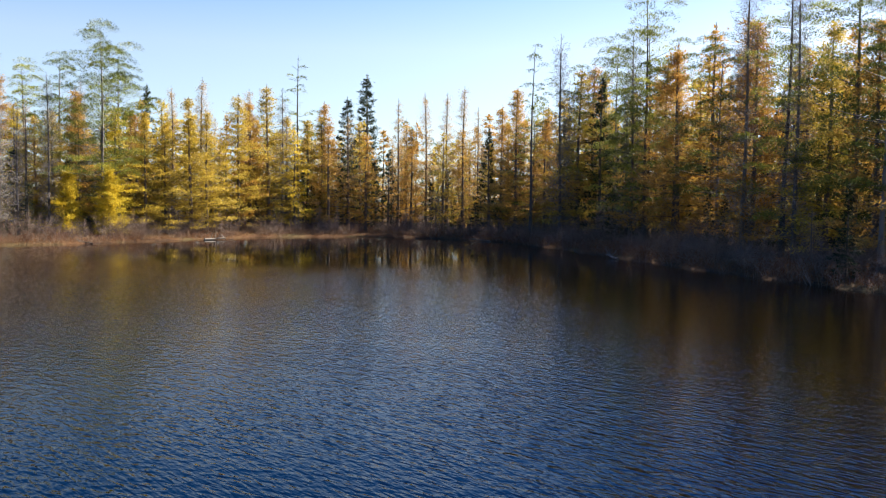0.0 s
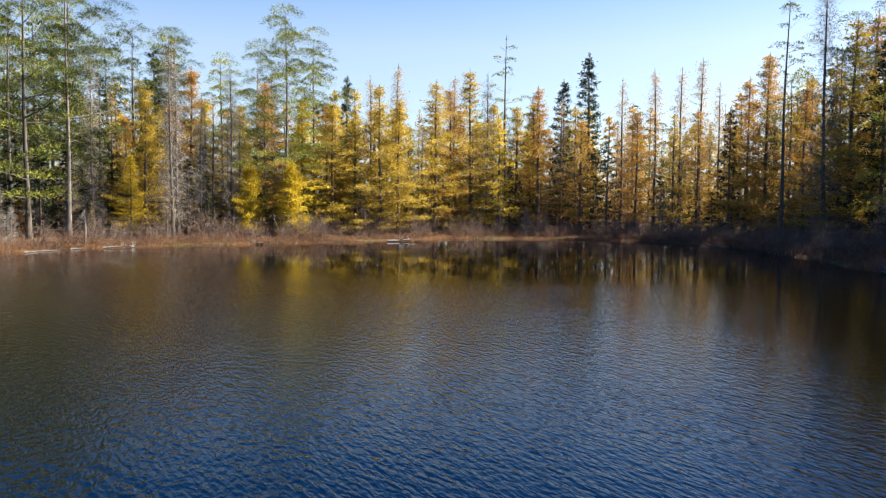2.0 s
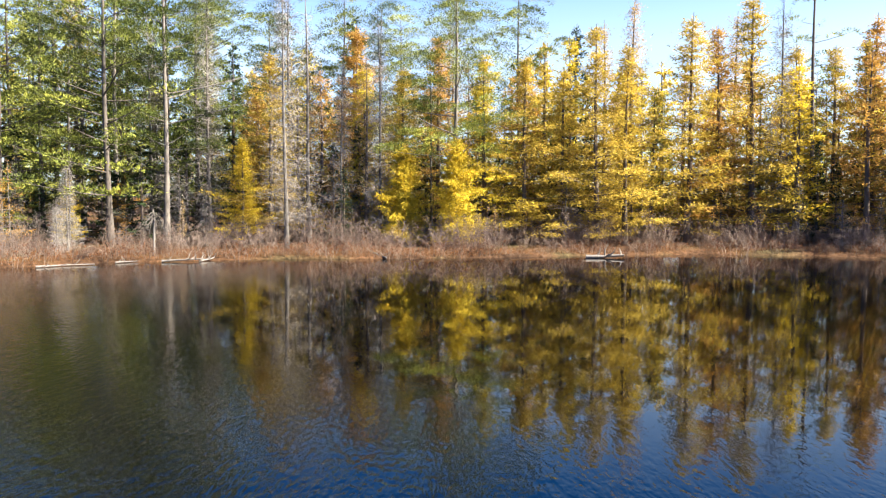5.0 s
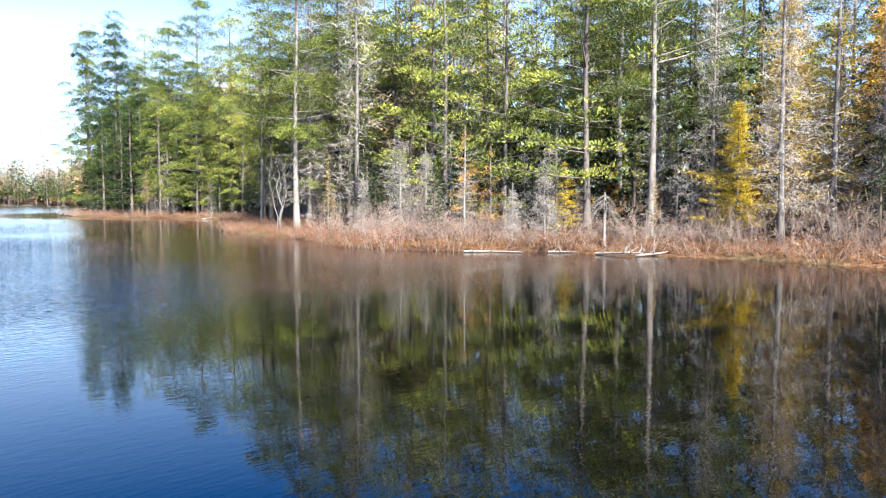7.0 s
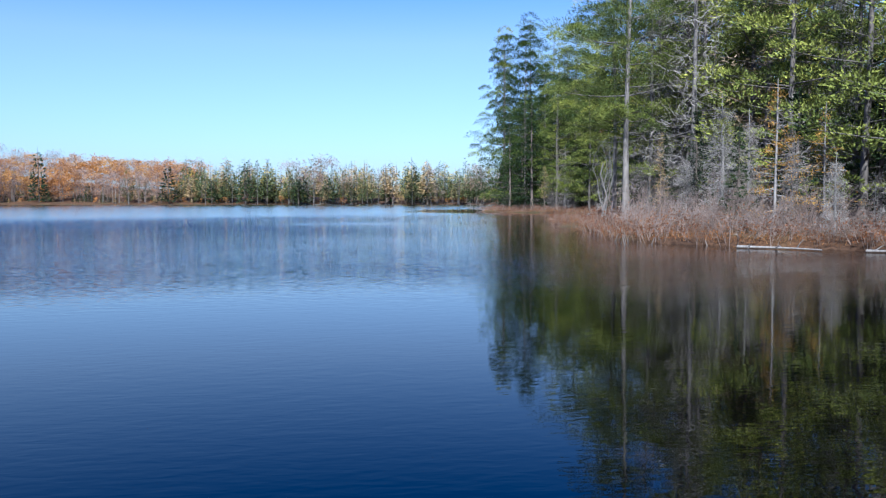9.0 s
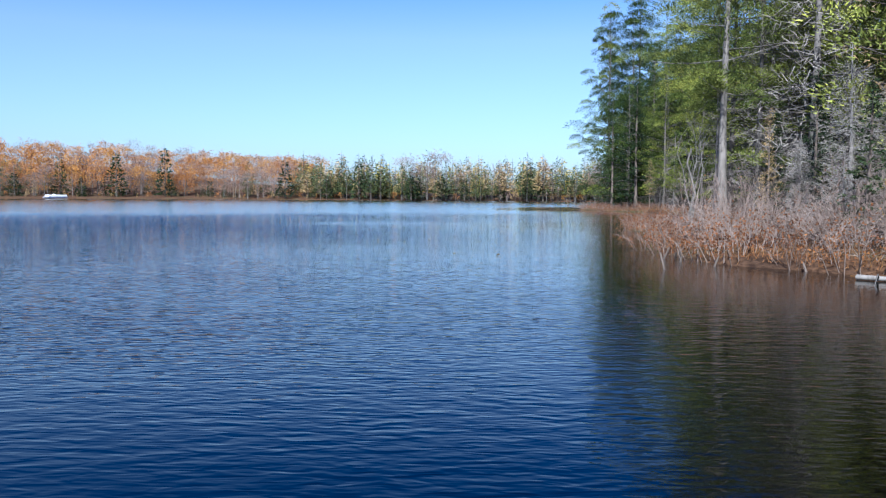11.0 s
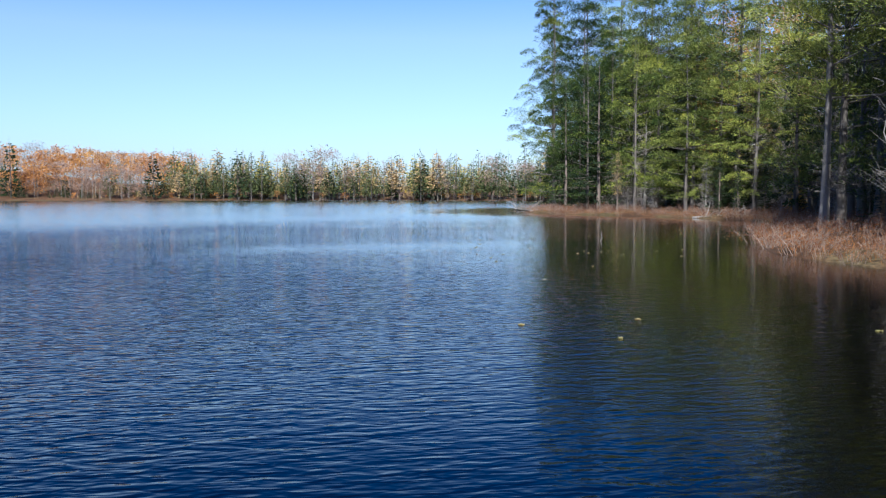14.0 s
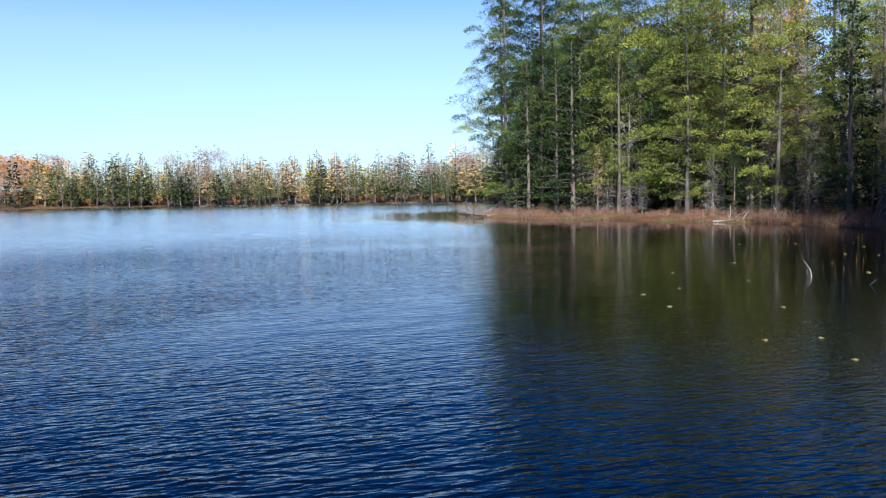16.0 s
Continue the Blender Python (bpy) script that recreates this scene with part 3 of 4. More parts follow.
KINDS = {
    "pine": PINE,
    "open_pine": kind_of(PINE, low=0.24, limbs=38, pad=0.92, tufts=480, mottle=0.11, needle=(0.18, 0.036), leafy=0.8, lop=0.45, stubs=44, bark=PALE_BARK, twig=PALE_BARK, label="lakeside white pine with an open crown and bare grey lower trunk"),
    "full_pine": kind_of(PINE, low=0.05, limbs=56, spread=0.23, leafy=0.9, lop=0.2, label="full-crowned white pine with boughs down to the bank"),
    "point_pine": kind_of(PINE, low=0.03, limbs=70, spread=0.215, pad=0.82, tufts=340, mottle=0.2, leafy=0.9, lop=0.2, leaf=SHADED_GREEN, label="dense white pine crowding the point, crown shade put into its dark green", leaf_label="green needle plumes darkened for crown shade"),
    "far_pine": kind_of(PINE, low=0.16, spread=0.20, leaf=HAZED_PINE, label="pine on the far shore, haze put into its muted green", leaf_label="green needles muted for haze"),
    "tuft_pine": kind_of(PINE, name="scrub_pine", girth=0.15, low=0.45, limbs=24, spread=0.11, tufts=90, pad=0.42, label="thin pine with tufted crown rising over the larches"),
    "spruce": SPRUCE,
    "layered": kind_of(SPRUCE, low=0.22, limbs=60, spread=0.22, lift=(0.0, 0.3), puff=0.03, label="tall dark conifer with flat layered boughs"),
    "gold": LARCH,
    "orange": kind_of(LARCH, leaf=LARCH_ORANGE, label="tamarack larch in rusty orange autumn needles", leaf_label="rusty orange needles"),
    "yellow": kind_of(LARCH, leaf=LARCH_YELLOW, low=0.06, tufts=21, label="tamarack larch in bright yellow autumn needles", leaf_label="bright yellow needles"),
    "young": kind_of(LARCH, height=6.0, girth=0.08, low=0.04, limbs=70, spread=0.34, tufts=22, needles=13, leaf=LARCH_YELLOW,
                     label="young bushy larch in glowing yellow needles", leaf_label="bright yellow needles"),
    "thin": kind_of(LARCH, leaf=LARCH_FADED, low=0.22, limbs=70, spread=0.16, tufts=18, needles=9, needle=(0.20, 0.032), leafy=0.82, label="thin half-bare larch with faded needles",
                    leaf_label="sparse faded needles"),
    "dead": kind_of(LARCH, name="dead_conifer", girth=0.095, low=0.10, limbs=110, spread=0.125, lift=(-0.35, 0.4), leafy=0.88, tufts=14, needles=8, needle=(0.42, 0.015), clump=0.18, rise=0.0, bark=DEAD_BARK,
                    twig=DEAD_BARK, leaf=DEAD_TWIG, label="dead grey conifer with bare brittle twigs", category="dead tree", group="dead lakeside trees", leaf_label="grey lichened twigs"),
    "wispy": kind_of(LARCH, name="larch", height=5.2, girth=0.045, low=0.12, limbs=46, stubs=14, spread=0.30, lift=(-0.12, 0.25), leafy=0.5, tufts=9, needles=9, needle=(0.16, 0.022), clump=0.10, leaf=LARCH_ORANGE, bark=GREY_WOOD,
                     label="slight larch with long bare branches and a few orange needles", leaf_label="last orange needles"),
    "brush": kind_of(LARCH, name="dead_spruce", height=5.0, girth=0.06, low=0.04, limbs=90, stubs=0, spread=0.21, lift=(-0.45, 0.35), leafy=0.95, tufts=14, needles=7, needle=(0.34, 0.011), clump=0.12, rise=-0.12, fore=0.9,
                     bark=GREY_WOOD, twig=GREY_WOOD, leaf=DEAD_TWIG, label="small dead spruce, a dense cone of pale grey twigs", category="dead tree", group="dead lakeside trees", leaf_label="pale brittle twigs"),
    "rust_oak": dict(PINE, far=560, pads=False, name="oak", height=14.0, girth=0.12, low=0.35, limbs=50, stubs=4, spread=0.22, profile=dome, lift=(0.3, 1.1), curl=0.0, leafy=0.9, tufts=14, bare=0.2, fan=0.4, puff=0.3, clump=0.3,
                     needles=6, needle=(0.2, 0.14), rise=0.1, bark=LARCH_BARK, twig=LARCH_BARK, leaf=OAK_RUST, label="slim oak holding rust-brown leaves behind the pines", category="oak tree", group="hillside hardwoods", leaf_label="rust-brown leaves"),
    "oak": dict(PINE, far=440, pads=False, name="oak", height=15.0, girth=0.18, low=0.08, limbs=60, stubs=2, spread=0.30, profile=dome, lift=(0.2, 1.1), curl=0.0, leafy=0.95, tufts=16, bare=0.2,
                fan=0.5, puff=0.35, clump=0.35, needles=6, needle=(0.42, 0.28), rise=0.1, bark=LARCH_BARK, twig=LARCH_BARK, leaf=OAK_RUST,
                label="broad oak in rust-orange leaf on the hillside", category="oak tree", group="hillside hardwoods", leaf_label="rust-orange leaves"),
    "hardwood": dict(PINE, far=400, pads=False, name="birch", height=15.0, girth=0.10, low=0.08, limbs=64, spread=0.24, profile=dome, lift=(0.4, 1.2), curl=0.0, leafy=0.9, tufts=14, bare=0.2,
                     fan=0.5, puff=0.3, clump=0.35, needles=5, needle=(0.6, 0.10), rise=0.5, bark=BIRCH_BARK, twig=BIRCH_PALE, leaf=BIRCH_PALE,
                     label="leafless pale-trunked birch on the wooded hillside", category="birch tree", group="hillside hardwoods", leaf_label="bare pinkish grey twigs"),
}
MADE = {}


def plant(kind, x, y, height, lod=0, seed=0, slim=1.0, turn=None, label="", into=None):
    """Puts one plant of a kind on the ground: the first of a variant is built, the others are copies of it."""
    key = (kind, seed, lod)
    s = height / KINDS[kind]["height"]
    z = float(lie([x], [y])[0])
    spot = pose(x, y, z, 0, 0, (x * 97 + y * 57) % 360 if turn is None else turn)
    size = (s * slim, s * slim, s)
    if into is not None:
        into.append((kind, seed + len(kind) * 5, lod, np.array(spot @ Matrix.Diagonal((*size, 1)))))
        return None
    if key not in MADE:
        MADE[key] = grown(kind, seed + len(kind) * 5, lod)
        MADE[key].matrix_basis = spot @ Matrix.Diagonal((*size, 1))
        ob = MADE[key]
    else:
        first = MADE[key].scale
        ob = copy_thing(MADE[key], spot @ Matrix.Diagonal((size[0] / first[0], size[1] / first[1], size[2] / first[2], 1)))
    if label:
        tagged(ob, label)
    return ob


def thicket(name, members, label, category):
    """Many distant plants, past counting, as one object."""
    verts, faces, mats, tones, slots, n = [], [], [], [], [], 0
    for i, (kind, seed, lod, m) in enumerate(members):
        for pieces, mat in zip(shape_of(kind, seed, lod), (KINDS[kind]["bark"], KINDS[kind]["leaf"])):
            if not pieces.n:
                continue
            v, f = np.vstack(pieces.v), np.vstack(pieces.f)
            if mat not in slots:
                slots.append(mat)
            verts.append(v @ m[:3, :3].T + m[:3, 3])
            faces.append(f + n)
            mats.append(np.full(len(f), slots.index(mat)))
            tones.append(np.concatenate(pieces.t) + ((i * 0.618) % 1 - 0.5) * 0.5)
            n += len(v)
    me = triangles(name, np.vstack(verts), np.vstack(faces))
    for mat in slots:
        me.materials.append(mat)
    me.polygons.foreach_set("material_index", np.concatenate(mats).astype(np.int32))
    me.attributes.new("tone", "FLOAT", "POINT").data.foreach_set("value", np.concatenate(tones))
    return tagged(new(name, me), label, category, kind="stuff")


# ---- the trees that stand out along the shore: x, y, height ----
PINES = [
    (-28.9, 67.5, 17.4), (-38.7, 55.0, 18.5), (-42.9, 54.2, 18), (-51.4, 35.1, 19.5), (-56.3, 37.6, 21), (-50.8, 43.9, 19),
    (-60.3, 30.2, 17.5), (-91.6, 13.1, 25), (-30.8, 75.6, 16.6), (-35.7, 74.1, 16), (-41.8, 65.1, 16.6), (-45.2, 66.2, 15.4),
    (14.4, 67.3, 16.6), (15.2, 58.9, 15.7), (14.8, 58.2, 18.3), (17.3, 50.1, 13.2), (18.5, 43.2, 15.9), (19.3, 37.3, 14.7),
    (18.9, 34.1, 13), (-47.5, 47.3, 15.3), (-55.8, 37, 18.4), (-57, 40, 18.3), (-52.2, 51.4, 17.9), (-47, 56.3, 16.3),
    (-48.6, 79.4, 18.7), (-49.7, 52.5, 15.9), (-60.9, 30.7, 17.9), (-65.8, 33.7, 19.6), (-98.7, -3.3, 23.1), (-101.1, -1.1, 24.9),
]
PINES_MORE = [
    (-99, 3.5, 22.4), (-100.4, 6.4, 23.5), (-88.2, 18.3, 22.1), (-94.8, 8.1, 19), (-90.2, 14.2, 17.3), (-86.1, 20.2, 15),
    (-87.3, 23.7, 15.8), (-84.4, 25.7, 13.8),
]
SPRUCES = [
    (-30.3, 81.3, 14.8), (-10.7, 89.4, 14.7), (-8.9, 93.7, 17.9), (-11, 87.3, 8.3), (-7.5, 87.8, 8), (-14.9, 84.4, 6.5),
    (12.9, 65.5, 13.4), (-48.4, 76.2, 17.1), (-35.3, 76.5, 10.9), (-52.7, 50.2, 11), (-49, 41.9, 4.6), (-48.2, 40.2, 5.5),
    (-52.4, 36.9, 4.7), (-87.9, 18.5, 8.4), (-85.7, 17.8, 4.5), (-95.6, 1.2, 10.7), (-92.7, 12, 6.3), (-85.2, 21.2, 3.5),
    (16.4, 32.1, 4.1),
]
GOLDS = [
    (-23.3, 73.5, 12.6), (-22.3, 74.9, 11.5), (-20.4, 78.8, 13.6), (-18.2, 82.6, 15.1), (-14.8, 86.5, 12), (-17, 86, 12.2),
    (-26.6, 70.9, 10.9), (-25.7, 73.5, 10.4), (11.5, 67.8, 14.6), (4.8, 80.4, 9.2), (19.5, 40.5, 12.3), (-36.5, 60.3, 10.9),
    (-33.1, 67.4, 10.6),
]
ORANGES = [
    (-38.8, 61, 9.3), (-38.1, 67.8, 13.8), (-32, 69.2, 12.4), (-19.7, 81.1, 13), (-13.5, 89.9, 14.3), (-3.5, 86.2, 11.1),
    (5.7, 79.4, 12.7), (7, 77.3, 14.1), (9.2, 72.1, 10.9), (13, 69.6, 15.3), (16, 57.7, 13.3), (15.8, 53.7, 13.7),
    (18.1, 46.6, 13.8), (19.6, 36, 11.5), (-41.7, 53.7, 3.6), (-84.3, 23.4, 2.9),
]
YELLOWS = [
    (-28.1, 66.8, 6.1), (-30.8, 65.3, 5.8), (-28.7, 69.9, 11.3), (-35.9, 66.9, 10.8), (-36.1, 58.1, 6.1), (-42.7, 51.4, 3.7),
    (-43.1, 67.9, 13), (-45.8, 64.8, 10.4),
]
THINS = [
    (-5, 88.1, 14.4), (-1.9, 87.3, 15), (0.3, 86.4, 14.9), (2.1, 84.4, 15.3), (3.7, 83.4, 12.9), (-23.6, 77.6, 15),
    (-27.3, 80.5, 14.4), (-21.2, 86.9, 15.2), (15.9, 54.6, 14),
]
DEADS = [
    (-33.2, 59, 14.4), (-32, 64.6, 13.2), (-39.3, 58, 13.9), (-33.9, 63.3, 10.8), (-17, 83.9, 14.7), (9.9, 67, 17.2),
    (14, 59.2, 15.7), (17.3, 45.9, 16.9), (18.2, 41.1, 15), (-49.9, 46.1, 13.3), (-32.2, 71, 13.8), (-55.5, 40.7, 13),
    (-58.4, 35.9, 14.4), (-93.3, 14.7, 12.9), (-88.2, 21.7, 12.6), (-46.7, 50.1, 6),
]
TUFTS = [
    (-15.5, 85.2, 18.4), (7.6, 69, 16.6),
]
STANDING = []
RUSTS = [(-101.0, 13.5, 17.0), (-101.0, 18.0, 17.5), (-92.5, 14.5, 9.5)]


def stand(kinds, places, variants=4, lod=0, slim=1.0):
    for i, (x, y, h) in enumerate(places):
        kind = kinds[i % len(kinds)]
        plant(kind, x, y, h, lod, i % variants, slim)
        STANDING.append((x, y))


stand(["open_pine"], PINES[:7])
stand(["pine", "open_pine", "pine"], PINES[8:28])
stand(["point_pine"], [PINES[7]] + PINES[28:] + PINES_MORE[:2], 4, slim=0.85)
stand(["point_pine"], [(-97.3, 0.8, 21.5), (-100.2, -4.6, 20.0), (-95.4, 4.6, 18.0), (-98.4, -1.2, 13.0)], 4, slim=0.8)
stand(["spruce"], [(-101.8, -5.6, 7.0), (-97.0, -1.8, 6.0), (-93.8, 3.0, 5.5)], 3, slim=1.3)
stand(["full_pine"], PINES_MORE[2:6], 3)
stand(["pine"], PINES_MORE[6:])
stand(["full_pine"], [(-44.0, 60.5, 18.5), (-47.5, 62.5, 19.0), (-41.5, 69.5, 17.0), (-50.0, 58.0, 19.5), (-53.0, 54.5, 19.5), (-37.5, 71.5, 15.0)], 3)
stand(["spruce", "layered", "layered"], SPRUCES[:3], 2)
stand(["spruce"], SPRUCES[3:], 4)
stand(["gold"], GOLDS, 5, slim=1.3)
stand(["orange"], ORANGES, 5, slim=1.25)
stand(["young"], YELLOWS[:2], 2, slim=1.1)
stand(["yellow"], YELLOWS[2:], 4, slim=1.3)
stand(["thin"], THINS, 4)
stand(["dead"], DEADS, 5)
stand(["tuft_pine"], TUFTS, 2)
stand(["rust_oak"], RUSTS, 2)
stand(["wispy"], [(-38.5, 46.4, 5.3), (-40.2, 47.6, 4.4)], 2)
stand(["brush"], [(-44.6, 42.6, 5.6), (-43.0, 44.2, 4.6), (-39.8, 50.2, 4.2), (-41.2, 46.3, 3.4), (-36.9, 48.6, 2.6), (-46.8, 40.2, 3.2)], 3)

# ---- the woods between and behind them ----
rng = np.random.default_rng(11)
MIXES = {
    "north": (["gold", "orange", "orange", "spruce", "thin", "gold", "dead", "pine", "yellow", "thin"], (9.0, 13.0)),
    "west": (["pine", "open_pine", "dead", "dead", "full_pine", "spruce", "pine", "thin", "dead"], (13.0, 19.0)),
    "east": (["orange", "pine", "spruce", "dead", "gold", "spruce"], (11.0, 15.0)),
    "cove": (["pine", "full_pine", "dead", "spruce", "full_pine", "thin", "full_pine"], (13.0, 19.0)),
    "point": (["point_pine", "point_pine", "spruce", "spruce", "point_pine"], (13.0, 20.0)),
}


UNDER, DEEP, FAR = [], [], []


def woods_at(x, y):
    if x < -68:
        return "cove" if y > 9 else "point"
    if x > 3:
        return "east"
    return "west" if y < 62 and x < -30 else "north"


def scatter(x0, x1, y0, y1, near, deep, gap, tries, lod_at, undergrowth=False):
    got = 0
    xs, ys = rng.uniform(x0, x1, tries), rng.uniform(y0, y1, tries)
    for x, y, d in zip(xs, ys, shore(xs, ys)):
        if not near < d < deep:
            continue
        room = gap * (1.0 if d < 14 else 1.35)
        if np.min(np.sum((np.array(STANDING) - (x, y)) ** 2, 1)) < room * room:
            continue
        if undergrowth:
            plant(["spruce", "brush", "dead", "brush", "thin", "spruce"][int(rng.integers(6))], x, y, rng.uniform(1.8, 5.2) * (1.6 if x < -70 and d > 5 else 1.0), 1 if d < 6 else 2, int(rng.integers(3)), rng.uniform(1.0, 1.4), into=None if d < 6 else UNDER)
            STANDING.append((x, y))
            continue
        names, (lo, hi) = MIXES[woods_at(x, y)]
        kind = names[int(rng.integers(len(names)))]
        if d > 19:
            kind = {"pine": "full_pine", "open_pine": "full_pine", "dead": "spruce", "thin": "gold", "point_pine": "full_pine"}.get(kind, kind)
        h = rng.uniform(lo, hi) * {"spruce": 0.75, "oak": 0.8, "thin": 0.95}.get(kind, 1.0)
        plant(kind, x, y, h, lod_at(d), int(rng.integers(3)), rng.uniform(0.95, 1.2) * (1.2 if kind in ("gold", "orange", "yellow") else 1.0), into=DEEP if d > 19 else None)
        STANDING.append((x, y))
        got += 1
    return got


scatter(-64, 34, 30, 112, 5.0, 26, 1.8, 4600, lambda d: 1 if d < 12 else 2)
scatter(-125, -60, -8, 60, 3.0, 22, 2.1, 2600, lambda d: 1 if d < 13 else 2)
scatter(-64, 34, 30, 108, 4.0, 18, 1.3, 3600, lambda d: 1, True)
scatter(-120, -60, -8, 50, 3.0, 16, 1.3, 2600, lambda d: 1, True)
for x, y, d in [(x, y, float(shore([x], [y])[0])) for x, y in zip(rng.uniform(-122, 34, 3400), rng.uniform(-6, 108, 3400))]:
    # young spruces fill the shade behind the first trees
    if 7 < d < 19 and (x < -60 or y > 30) and len(UNDER) < 430:
        plant("spruce", x, y, rng.uniform(3.0, 7.5), 2, int(rng.integers(3)), rng.uniform(1.1, 1.5), into=UNDER)
scatter(-110, 60, 25, 135, 26, 44, 3.7, 2600, lambda d: 2)


# ---- the far shore ----
def along_shore(first, last, step):
    """Places along the far shore between two corners of the outline."""
    line = LAKE_FAR[first:last + 1]
    seg = np.hypot(*np.diff(line, axis=0).T)
    total = np.concatenate([[0], np.cumsum(seg)])
    for s in np.arange(0, total[-1], step):
        yield np.interp(s, total, line[:, 0]), np.interp(s, total, line[:, 1])


FAR_KEYS = [
    ("spruce", -107.5, -222, 14.5, 1.1), ("spruce", -94, -222, 9.5, 1.3), ("spruce", -121.9, -212.1, 16.5, 1.15), ("spruce", -136.7, -208.2, 18.8, 0.9), ("spruce", -168.9, -184.5, 14.7, 1.2),
    ("spruce", -184.5, -163.5, 15.8, 1.0), ("far_pine", -187, -160, 14.8, 1.1), ("oak", -110.5, -219.5, 14.5, 1.0), ("oak", -116, -217, 13.0, 1.0), ("oak", -131, -213, 11.5, 1.0),
    ("hardwood", -143.5, -208, 12.0, 1.0), ("hardwood", -157, -199, 11.0, 1.0), ("oak", -146, -212, 14.0, 1.0), ("hardwood", -163, -193, 11.5, 1.0), ("spruce", -178, -173, 9.0, 1.3),
]


def far_row(first, last, step, inland, kinds, heights, into=None):
    for x, y in along_shore(first, last, step):
        # inland is away from the lake's middle
        a = math.atan2(y + 60, x + 60)
        d = rng.uniform(*inland)
        px, py = x + math.cos(a) * d + rng.normal(0, 1.5), y + math.sin(a) * d + rng.normal(0, 1.5)
        if float(shore([px], [py])[0]) < 2.5:
            continue
        kind = kinds[int(rng.integers(len(kinds)))]
        h = rng.uniform(*heights) * {"spruce": 0.8}.get(kind, 1)
        plant(kind, px, py, h * rng.uniform(0.8, 1.1), 3, int(rng.integers(3)), rng.uniform(1.1, 1.6), into=into)


SOFT = ["far_pine", "far_pine", "spruce", "far_pine", "thin", "far_pine", "hardwood", "spruce"]
far_row(3, 10, 2.2, (4, 10), SOFT, (10, 15))
far_row(3, 10, 1.5, (7, 20), ["far_pine", "far_pine", "hardwood", "far_pine", "thin"], (11, 16), FAR)
far_row(3, 10, 1.7, (16, 34), ["far_pine", "far_pine", "gold", "far_pine"], (11, 14.5), FAR)
far_row(3, 10, 2.2, (3, 14), ["spruce", "hardwood", "thin", "far_pine"], (3, 8), FAR)
far_row(10, 14, 3.4, (4, 10), ["spruce", "hardwood", "hardwood", "oak", "hardwood"], (6, 10))
far_row(10, 14, 2.2, (3, 12), ["spruce", "far_pine", "hardwood", "thin", "spruce"], (2.5, 6), FAR)
far_row(10, 14, 1.5, (8, 24), ["oak", "hardwood", "oak", "hardwood", "far_pine"], (9, 13), FAR)
far_row(10, 14, 2.2, (24, 55), ["oak", "hardwood", "oak"], (10, 13), FAR)
far_row(10, 14, 2.2, (50, 85), ["oak", "hardwood", "oak"], (10, 13), FAR)
far_row(10, 14, 2.2, (80, 125), ["oak", "hardwood", "oak"], (10, 13), FAR)
far_row(3, 14, 1.7, (2.6, 6), ["oak", "hardwood", "spruce", "thin"], (1.0, 2.6), FAR)
far_row(0, 3, 3.0, (4, 20), ["far_pine", "spruce", "far_pine"], (12, 17), FAR)
for kind, x, y, h, slim in FAR_KEYS:
    plant(kind, x, y, h, 3, 3 + int(rng.integers(2)), slim)
thicket("undergrowth", UNDER, "dim undergrowth of small conifers between the trunks", "undergrowth")
thicket("deep_woods", DEEP, "dense mixed woods deep behind the shore", "woods")
thicket("far_woods", FAR, "autumn woods of pine, oak and birch on the far shore", "woods")


# ---- shrubs and sedge along the bank ----
def shrub(name, seed, height, width, stems, twiggy, leaf, label):
    """A rounded bush: arching stems that fork into a haze of fine twigs, with or without small leaves."""
    rs = np.random.default_rng(seed)
    thing = new(name)
    twigs, leaves = Pieces(), Pieces()
    for _ in range(stems):
        a, lean = rs.uniform(0, 6.28), rs.uniform(0.05, 1.3)
        base = np.array([math.cos(a), math.sin(a), 0]) * width * 0.22 * math.sqrt(rs.random())
        ln = height * rs.uniform(0.65, 1.1) / math.sqrt(1 + 0.35 * lean * lean)
        w = np.array([math.cos(a) * lean, math.sin(a) * lean, 1]) + rs.normal(0, 0.15, 3)
        w /= np.linalg.norm(w)
        mid = base + w * ln * 0.5 + rs.normal(0, 0.04, 3)
        end = mid + (w + rs.normal(0, 0.3, 3)) * ln * 0.5
        twigs.tube([base - (0, 0, 0.25), mid, end], [0.010, 0.007, 0.003], 3)
        s = rs.uniform(0.25, 1, twiggy)[:, None]
        b = np.where(s < 0.5, base + (mid - base) * s * 2, mid + (end - mid) * (s - 0.5) * 2)
        twigs.blades(b, w * 0.6 + rs.normal(0, 0.6, (twiggy, 3)) + (0, 0, 0.25), ln * rs.uniform(0.15, 0.42, twiggy), 0.0105, rs, rs.normal(0, 0.12))
        s = rs.uniform(0.15, 1.05, leaf)[:, None]
        b = base + (end - base) * s + rs.normal(0, 0.16 * height, (leaf, 3))
        b[:, 2] = np.abs(b[:, 2])
        leaves.blades(b, rs.normal(0, 0.6, (leaf, 3)) + (0, 0, 0.4), 0.065, 0.034, rs, rs.normal(0, 0.12))
    part("stem", twigs, SHRUB_GREY, thing)
    if leaf:
        part("foliage", leaves, SHRUB_RUST, thing, "rust-brown autumn leaves")
    return tagged(thing, label, "shrub", "bank shrubs")


